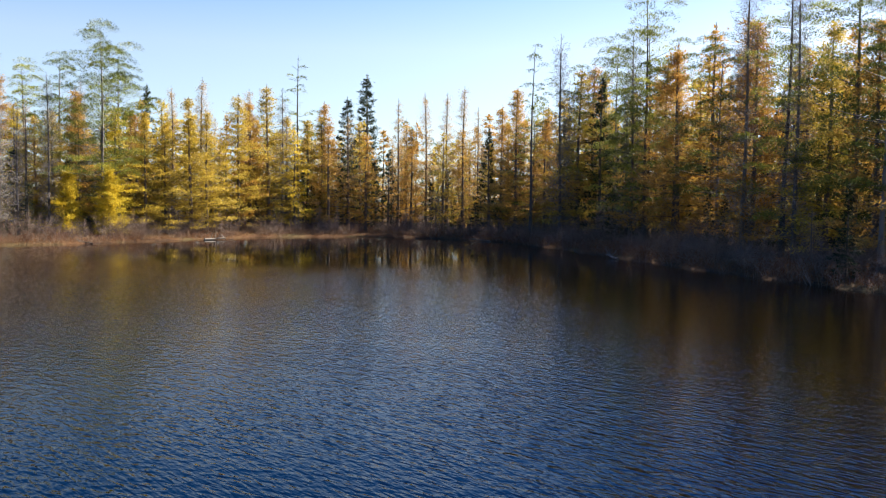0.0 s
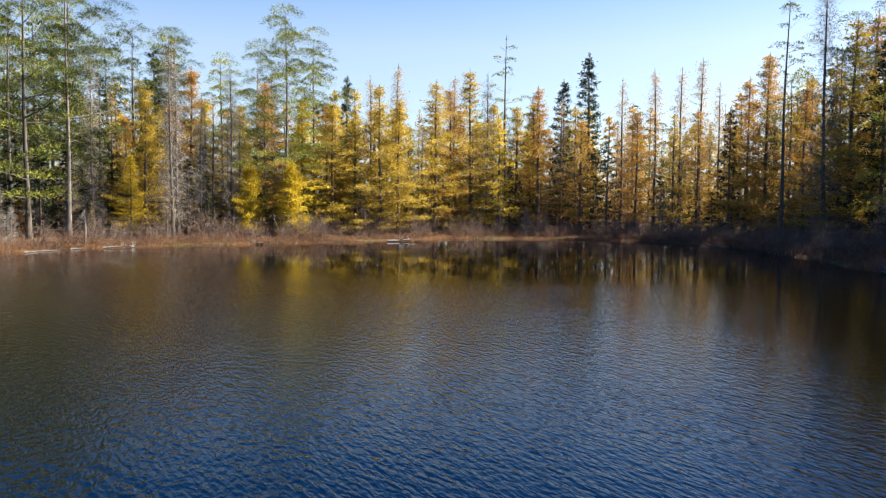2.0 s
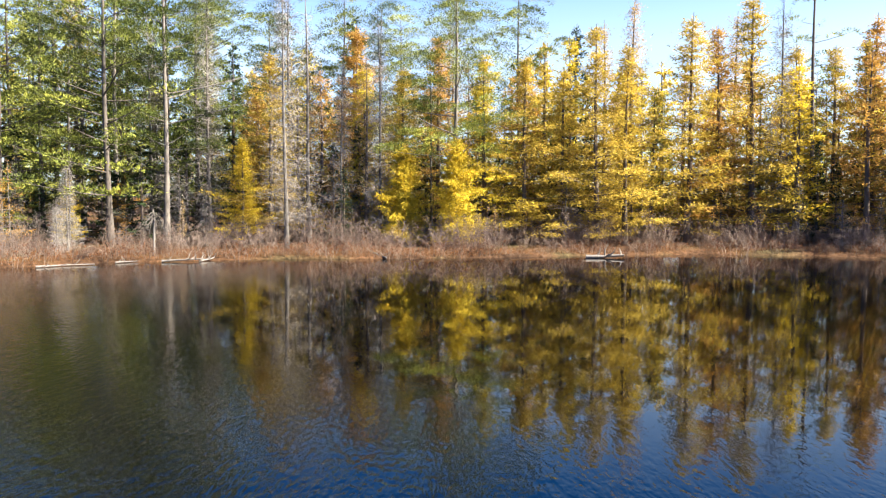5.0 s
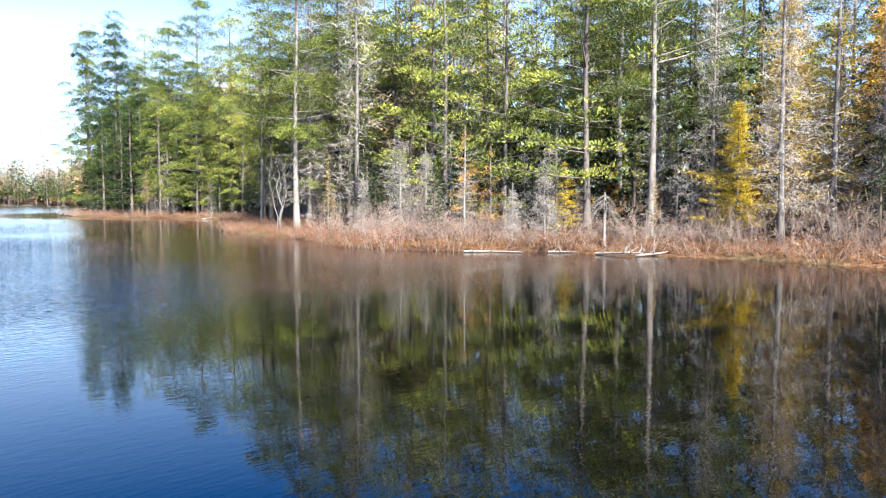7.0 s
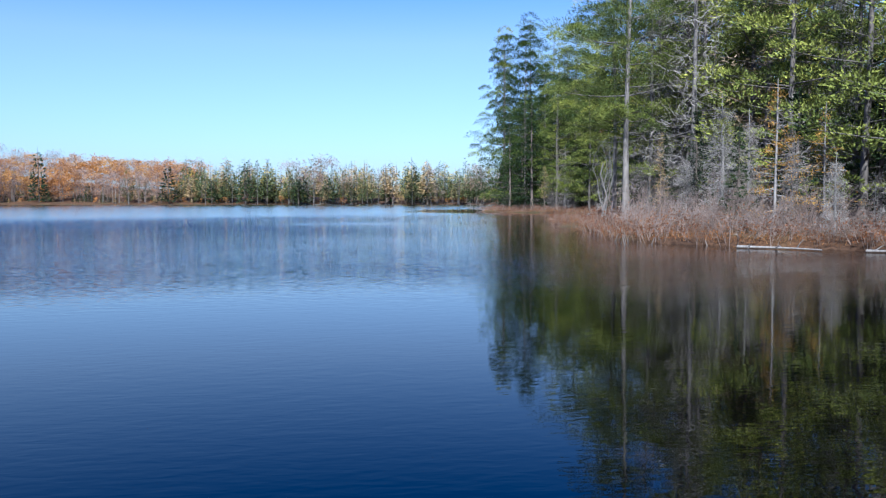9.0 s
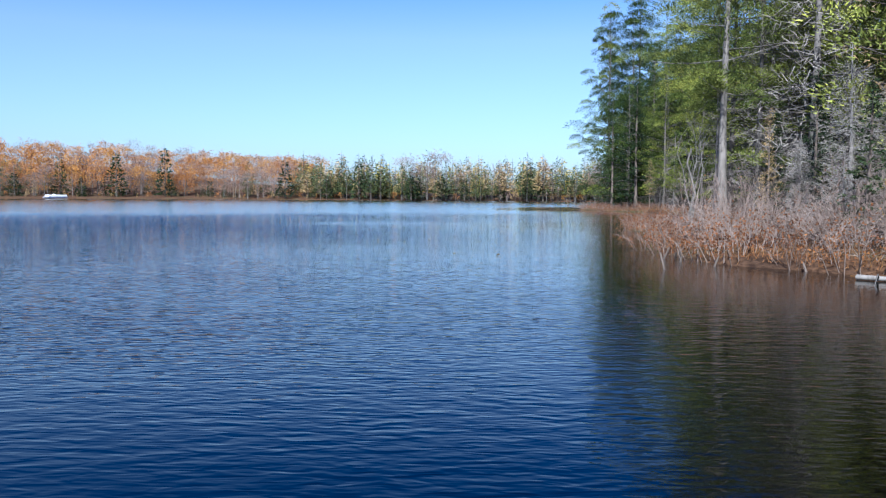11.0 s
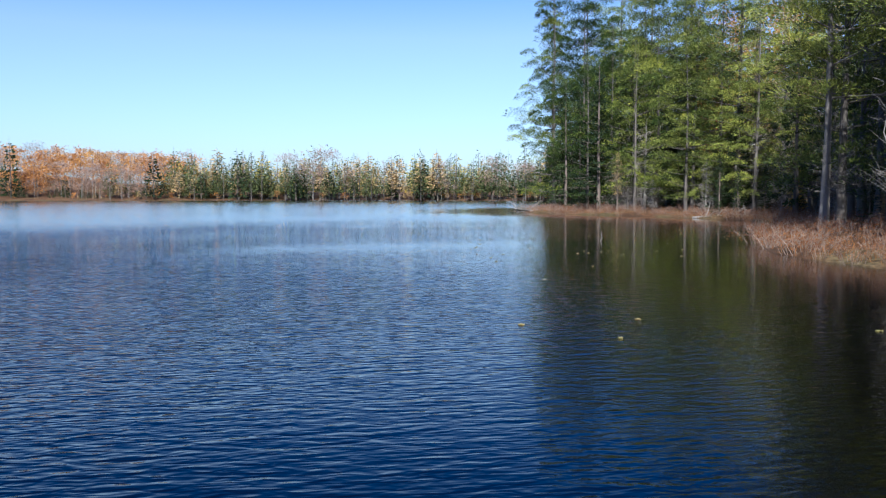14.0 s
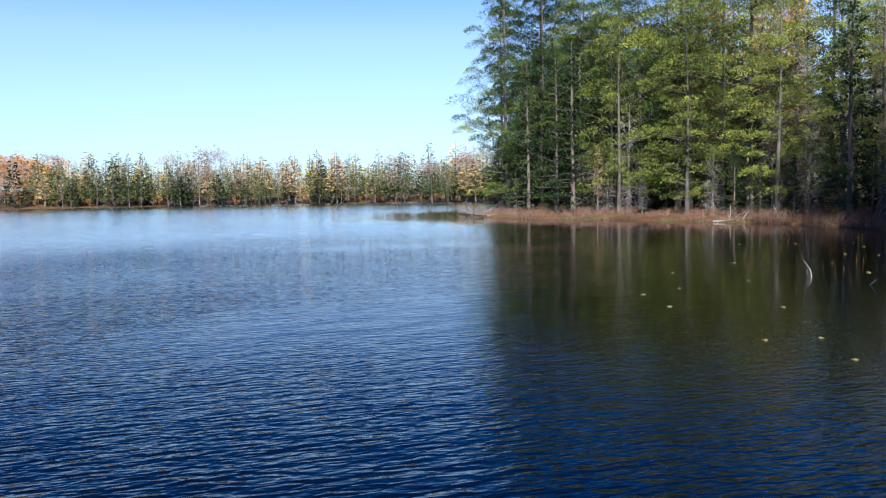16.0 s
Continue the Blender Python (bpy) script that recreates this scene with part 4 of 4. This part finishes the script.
SHRUBS = [shrub("alder_shrub", 40 + i, 1.45, 2.4, 24, 34, 3, "leafless grey-brown shrub thicket on the bank") for i in range(3)]
SHRUBS += [shrub("leatherleaf_shrub", 50 + i, 0.8, 2.6, 18, 12, 24, "low rust-red bog shrub at the water's edge") for i in range(3)]
placed = [0] * 6
line = LAKE[2:39]
seg = np.hypot(*np.diff(line, axis=0).T)
total = np.concatenate([[0], np.cumsum(seg)])
for step, inland, kinds, grow in ((1.15, (-0.1, 1.0), (3, 4, 5), (0.6, 1.25)), (1.25, (1.0, 3.0), (0, 3, 1, 0, 2), (0.6, 1.2)), (1.1, (2.5, 5.5), (0, 1, 2), (0.55, 1.35))):
    s = 12.0
    while s < total[-1]:
        s += step * rng.uniform(0.6, 1.4)
        x, y = np.interp(s, total, line[:, 0]), np.interp(s, total, line[:, 1])
        i = min(len(seg) - 1, int(np.searchsorted(total, s) - 1))
        t = (line[i + 1] - line[i]) / seg[i]
        d = rng.uniform(*inland)
        x, y = x + t[1] * d, y - t[0] * d
        if float(shore([x], [y])[0]) < -0.15:
            continue
        j = kinds[int(rng.integers(len(kinds)))]
        g = rng.uniform(*grow)
        if x < -43:
            j, g = max(j, 3), g * 0.66
        spot = pose(x, y, float(lie([x], [y])[0]), 0, 0, rng.uniform(0, 360))
        if not placed[j]:
            SHRUBS[j].matrix_basis = spot
        else:
            copy_thing(SHRUBS[j], spot @ Matrix.Diagonal((g * 1.1, g * 1.1, g, 1)))
        placed[j] += 1

sedge = Pieces()
s = rng.uniform(10, total[-1], 17000)
x, y = np.interp(s, total, line[:, 0]), np.interp(s, total, line[:, 1])
i = np.clip(np.searchsorted(total, s) - 1, 0, len(seg) - 1)
t = (line[i + 1] - line[i]) / seg[i][:, None]
d = rng.uniform(-0.15, 1.0, len(s)) + rng.random(len(s)) ** 2 * 2.5
x, y = x + t[:, 1] * d, y - t[:, 0] * d
ok = shore(x, y) > -0.25
x, y = x[ok], y[ok]
sedge.blades(np.column_stack([x, y, lie(x, y) - 0.05]), rng.normal(0, 0.5, (len(x), 3)) + (0, 0, 0.8), rng.uniform(0.12, 0.36, len(x)), 0.02, rng)
tagged(new("sedge", sedge.mesh("sedge", SEDGE_TAN)), "rust and tan sedge grass fringing the water", "grass", kind="stuff")


# ---- dead wood at the water's edge ----
def deadwood(name, x, y, z, heading, length, thick, limbs, seed, label, rise=0.05):
    """A bleached log with crooked broken limbs."""
    rs = np.random.default_rng(seed)
    thing = new(name)
    h = radians(heading)
    way, side = np.array([math.cos(h), math.sin(h), rise]), np.array([-math.sin(h), math.cos(h), 0])
    s = np.linspace(0, 1, 7)
    line = way * (s * length)[:, None] + side * (0.06 * length * np.sin(s * 5 + seed))[:, None]
    log = Pieces()
    log.tube(line, thick * (1 - 0.55 * s) * rs.uniform(0.9, 1.1, 7), 7)
    part("log", log, GREY_WOOD, thing, smooth=True)
    for _ in range(limbs):
        k = rs.uniform(0.1, 0.95)
        root = np.array([np.interp(k, s, line[:, c]) for c in range(3)])
        d = side * rs.choice([-1, 1]) * rs.uniform(0.2, 1) + way * rs.uniform(-0.2, 0.8) + np.array([0, 0, rs.uniform(0.1, 1.0)])
        d /= np.linalg.norm(d)
        ln = length * rs.uniform(0.18, 0.42)
        mid = root + d * ln * 0.5
        end = mid + (d + rs.normal(0, 0.45, 3)) * ln * 0.5
        limb = Pieces()
        limb.tube([root, mid, end], [thick * 0.45, thick * 0.3, thick * 0.1], 5)
        part("limb", limb, GREY_WOOD, thing, smooth=True)
    thing.matrix_basis = pose(x, y, z)
    return tagged(thing, label, "driftwood", "driftwood along the bank")


BLEACHED = "bleached driftwood log with broken limbs at the water's edge"
deadwood("driftwood", -93.0, -3.2, 0.12, 20, 4.2, 0.09, 11, 1, BLEACHED)
deadwood("driftwood", -91.2, -1.6, 0.14, 150, 3.4, 0.08, 10, 2, BLEACHED)
deadwood("driftwood", -94.6, -4.4, 0.10, 60, 3.0, 0.07, 8, 15, BLEACHED)
deadwood("driftwood", -103.4, -10.8, 0.02, 40, 5.0, 0.07, 5, 3, "long grey drift log reaching out from the point")
deadwood("driftwood", -99.8, -7.6, 0.05, 15, 3.6, 0.06, 6, 16, "grey drift branches stranded off the point")
deadwood("driftwood", -20.6, 68.4, 0.05, 35, 1.9, 0.11, 5, 4, "white forked driftwood stump by the sedge")
deadwood("driftwood", -33.9, 46.6, 0.05, 82, 2.4, 0.045, 3, 5, "pale fallen log lying along the bank", 0.0)
deadwood("driftwood", -33.8, 50.0, 0.05, 95, 1.4, 0.045, 2, 6, "short pale log on the boggy bank", 0.0)
deadwood("driftwood", -32.9, 51.8, 0.06, 60, 1.9, 0.06, 7, 7, "tangle of bleached roots below the broken snag")
deadwood("driftwood", -31.9, 53.3, 0.05, 130, 1.8, 0.05, 6, 8, "tangle of bleached roots below the broken snag")
deadwood("driftwood", -26.6, 60.2, 0.05, 150, 1.7, 0.06, 5, 9, "small bleached branch washed against the bank")
deadwood("driftwood", -38.4, 41.2, 0.0, 20, 0.9, 0.03, 3, 10, "dark waterlogged branch against the bank")
deadwood("driftwood", -82.0, 17.2, 0.05, 100, 4.0, 0.08, 6, 11, "fallen branches along the shaded cove")
deadwood("driftwood", -79.5, 22.6, 0.08, 120, 3.6, 0.08, 8, 12, "fallen branches along the shaded cove")
deadwood("driftwood", 10.6, 47.5, 0.05, 100, 2.4, 0.07, 5, 13, "grey branch fallen from the shaded bank")
deadwood("driftwood", 4.3, 70.4, 0.05, 140, 2.4, 0.07, 5, 14, "grey branch fallen from the shaded bank")


def peg(x, y, height, lean, thick, label="broken weathered stake standing out of the water"):
    """A drowned stub that stands out of the water."""
    rs = np.random.default_rng(int(abs(x * 37 + y * 91)))
    a = rs.uniform(0, 6.28)
    top = np.array([math.cos(a) * lean, math.sin(a) * lean, height])
    stub = Pieces()
    stub.tube([(0, 0, -0.7), (0, 0, 0), top * (0.6, 0.6, 0.6), top], [thick, thick, thick * 0.85, thick * 0.6], 6)
    ob = new("stake", stub.mesh("stake", LARCH_BARK, True))
    ob.matrix_basis = pose(x, y, 0)
    return tagged(ob, label, "stake", "drowned stakes")


for px, py, ph, pl in ((-32.9, 43.4, 0.42, 0.1), (-35.6, 42.2, 0.30, 0.05), (-34.3, 43.7, 0.28, 0.08), (-35.1, 43.6, 0.25, 0.1), (-34.6, 45.4, 0.22, 0.12),
                       (-35.4, 41.9, 0.35, 0.15), (-34.9, 42.6, 0.16, 0.05), (-36.4, 41.6, 0.16, 0.06), (-33.7, 42.9, 0.12, 0.05)):
    peg(px, py, ph * 0.8, pl, 0.026)
deadwood("branch", -52.2, 24.6, -0.1, 200, 0.6, 0.014, 2, 21, "bare forked branch sticking out of the still water", 0.7)
deadwood("branch", -51.5, 25.6, -0.1, 20, 0.4, 0.014, 1, 22, "bare crooked branch sticking out of the still water", 0.6)


def broken_snag(x, y, height):
    """A snapped stump whose dead boughs hang down round it like a skirt."""
    rs = np.random.default_rng(77)
    thing = new("broken_snag")
    stem, boughs = Pieces(), Pieces()
    stem.tube([(0, 0, -0.2), (0.08, 0, height * 0.4), (-0.02, 0.05, height * 0.8), (0, 0, height)], [0.08, 0.06, 0.05, 0.02], 6)
    for i in range(26):
        a, z = rs.uniform(0, 6.28), height * rs.uniform(0.75, 1.0)
        out = np.array([math.cos(a), math.sin(a), 0])
        ln = rs.uniform(0.5, 0.95)
        boughs.tube([(0, 0, z), out * ln * 0.5 + (0, 0, z - 0.25), out * ln + (0, 0, z - 0.8)], [0.016, 0.012, 0.004], 3)
    part("trunk", stem, GREY_WOOD, thing, smooth=True)
    part("bough_skirt", boughs, GREY_WOOD, thing)
    thing.matrix_basis = pose(x, y, float(lie([x], [y])[0]))
    return tagged(thing, "snapped grey snag with a skirt of hanging dead boughs", "dead tree", "dead lakeside trees")


broken_snag(-34.9, 52.4, 2.3)


def rotten_stump(x, y, height):
    """A snapped trunk, brown with rot, splintered at the top."""
    rs = np.random.default_rng(81)
    stump = Pieces()
    z = np.linspace(-0.2, height, 7)
    stump.tube(np.column_stack([0.05 * np.sin(z * 3), 0.04 * np.cos(z * 2), z]), (0.27, 0.22, 0.19, 0.2, 0.18, 0.19, 0.1), 9)
    for _ in range(9):
        a = rs.uniform(0, 6.28)
        foot = np.array([math.cos(a) * 0.13, math.sin(a) * 0.13, height - 0.25])
        stump.tube([foot, foot + (0, 0, 0.3), foot + (rs.normal(0, 0.05), rs.normal(0, 0.05), rs.uniform(0.4, 0.7))], [0.05, 0.035, 0.005], 4)
    ob = new("rotten_stump", stump.mesh("rotten_stump", ROTTEN_WOOD, True))
    ob.matrix_basis = pose(x, y, float(lie([x], [y])[0]))
    return tagged(ob, "splintered red-brown rotten stump under the pines", "tree stump")


ROTTEN_WOOD = bark_material("rotten_wood", (0.03, 0.016, 0.01), (0.20, 0.09, 0.045))
rotten_stump(-50.3, 41.1, 1.6)


def stem_clump(x, y, height, stems, seed):
    """Several pale leaning stems from one root, bare of leaves."""
    rs = np.random.default_rng(seed)
    thing = new("birch_clump")
    for i in range(stems):
        a, lean = i * 6.28 / stems + rs.uniform(-0.4, 0.4), rs.uniform(0.02, 0.13)
        out = np.array([math.cos(a), math.sin(a), 0])
        h = height * (0.62 if i == 0 else rs.uniform(0.7, 1.05))
        s = np.linspace(0, 1, 6)
        line = out * (0.12 + lean * h * s ** 1.3)[:, None] + np.array([0, 0, 1]) * (s * h)[:, None] + rs.normal(0, 0.12, (6, 3)) * (1, 1, 0.3)
        line[0, 2] = -0.2
        stem = Pieces()
        stem.tube(line, (0.06 if i == 0 else rs.uniform(0.03, 0.045)) * (1 - (0.45 if i == 0 else 0.85) * s), 6)
        for _ in range(16):
            k = rs.uniform(0.3, 0.98)
            root = np.array([np.interp(k, s, line[:, c]) for c in range(3)])
            d = rs.normal(0, 0.6, 3) + (0, 0, 0.7)
            ln = rs.uniform(0.4, 1.1)
            stem.tube([root, root + d * ln * 0.5, root + d * ln + rs.normal(0, 0.1, 3)], [0.011, 0.007, 0.002], 3)
        part("stem", stem, BIRCH_BARK, thing, smooth=True)
    thing.matrix_basis = pose(x, y, float(lie([x], [y])[0]))
    return tagged(thing, "clump of pale bare birch stems on the bank", "birch tree")


stem_clump(-50.4, 34.3, 5.2, 5, 5)


# ---- lily pads and fallen leaves on the water ----
def pad_material():
    return leaf_material("lily_pad", [(0.07, 0.07, 0.025), (0.13, 0.11, 0.04), (0.14, 0.08, 0.035)], 0.1, 0.35, 0.2)


def lily_pad(seed):
    rs = np.random.default_rng(seed)
    a = np.linspace(0.25, 6.03, 15)
    r = 1 + rs.normal(0, 0.03, 15)
    rim = np.column_stack([np.cos(a) * r, np.sin(a) * r, rs.uniform(0.02, 0.07, 15)])
    verts = np.vstack([[(0, 0, 0.03)], rim, [(0, 0, -0.02)], rim - (0, 0, 0.05)])
    faces = [(0, i, i + 1) for i in range(1, 15)] + [(16, i + 17, i + 16) for i in range(1, 15)] + [(i, i + 16, i + 17, i + 1) for i in range(1, 15)]
    me = mesh_from("lily_pad", verts, faces)
    return me


PAD, PADS = pad_material(), []
for i in range(4):
    PADS.append(lily_pad(300 + i))
    PADS[i].materials.append(PAD)
spots = [(-47.4, 27.0), (-46.9, 27.9), (-48.8, 28.1), (-47.3, 29.4), (-40.0, 29.4), (-35.1, 31.9), (-36.4, 32.9), (-35.0, 33.3), (-43.0, 26.3), (-47.6, 24.5),
         (-44.6, 24.6), (-43.8, 25.6), (-45.0, 25.2), (-32.8, 37.7), (-33.4, 38.6), (-37.3, 35.6)]
for cx, cy, many in ((-48.5, 28.0, 14), (-56.0, 26.0, 12), (-50.0, 24.0, 6), (-64.0, 25.0, 8)):
    spots += [(cx + rng.normal(0, 2.4), cy + rng.normal(0, 1.2)) for _ in range(many)]
for i, (px, py) in enumerate(spots):
    if float(shore([px], [py])[0]) > -0.4:
        continue
    ob = new("lily_pad", PADS[i % 4])
    s = rng.uniform(0.022, 0.045)
    ob.matrix_basis = pose(px, py, 0.004, 0, 0, rng.uniform(0, 360)) @ Matrix.Diagonal((s, s, 0.25, 1))
    tagged(ob, "small yellowing lily pad afloat on dark water", "lily pad", "lily pads")

reeds = Pieces()
k = 150
cx, cy = rng.uniform(-66, -54, k), rng.uniform(22.5, 29.5, k)
ok = shore(cx, cy) < -0.3
cx, cy = cx[ok], cy[ok]
reeds.blades(np.column_stack([cx, cy, np.full(len(cx), -0.08)]), rng.normal(0, 0.25, (len(cx), 3)) + (0, 0, 1), rng.uniform(0.14, 0.3, len(cx)), 0.012, rng)
tagged(new("reeds", reeds.mesh("reeds", SEDGE_TAN)), "sparse dry reed stems standing in the cove", "reeds", kind="stuff")


# ---- the boat moored at the far shore ----
def plain_material(name, colour, rough, metal=0.0):
    m, n, l, o = material(name)
    p, tx, r = n.new("ShaderNodeBsdfPrincipled"), n.new("ShaderNodeTexNoise"), ramp(n, [(0.3, tuple(c * 0.85 for c in colour)), (0.7, colour)])
    tx.inputs["Scale"].default_value = 3.0
    l.new(tx.outputs["Fac"], r.inputs["Fac"])
    l.new(r.outputs["Color"], p.inputs["Base Color"])
    p.inputs["Roughness"].default_value, p.inputs["Metallic"].default_value = rough, metal
    l.new(p.outputs["BSDF"], o.inputs["Surface"])
    return m


def block(name, size, at, mat, parent, bevel=0.03):
    bm = bmesh.new()
    bmesh.ops.create_cube(bm, size=1.0, matrix=Matrix.Translation(at) @ Matrix.Diagonal((*size, 1)))
    bmesh.ops.bevel(bm, geom=bm.edges[:], offset=bevel, segments=2, affect="EDGES")
    me = bpy.data.meshes.new(name)
    bm.to_mesh(me)
    bm.free()
    me.materials.append(mat)
    ob = new(name, me)
    ob.parent = parent
    return ob


def pontoon_boat(x, y, heading):
    white, metal, canvas = plain_material("boat_white", (0.8, 0.8, 0.78), 0.35), plain_material("boat_aluminium", (0.7, 0.7, 0.7), 0.3, 1.0), plain_material("boat_canvas", (0.62, 0.62, 0.6), 0.8)
    boat = new("pontoon_boat")
    for side in (-0.95, 0.95):
        hull = Pieces()
        xs = np.array([-3.4, -3.2, 2.8, 3.3, 3.7])
        hull.tube(np.column_stack([xs, np.full(5, side), (0.22, 0.22, 0.22, 0.27, 0.36)]), [0.05, 0.32, 0.32, 0.24, 0.03], 10)
        part("pontoon", hull, metal, boat, smooth=True)
    block("deck", (6.6, 2.5, 0.12), (0, 0, 0.62), white, boat)
    for side in (-1.2, 1.2):
        block("side_panel", (5.6, 0.06, 0.55), (-0.1, side, 1.02), white, boat, 0.02)
    block("stern_panel", (0.06, 2.3, 0.55), (-2.9, 0, 1.02), white, boat, 0.02)
    block("bow_panel", (0.06, 2.3, 0.45), (2.75, 0, 0.98), white, boat, 0.02)
    block("helm_console", (0.6, 0.7, 0.8), (0.2, -0.6, 1.1), white, boat, 0.05)
    block("bench", (1.4, 0.6, 0.45), (-2.0, 0.75, 0.9), canvas, boat, 0.06)
    block("outboard_motor", (0.45, 0.4, 0.9), (-3.35, 0, 0.75), white, boat, 0.08)
    boat.matrix_basis = pose(x, y, 0, 0, 0, heading)
    return tagged(boat, "white pontoon boat moored at the wooded far shore", "boat")


pontoon_boat(-101.5, -207.5, 12)
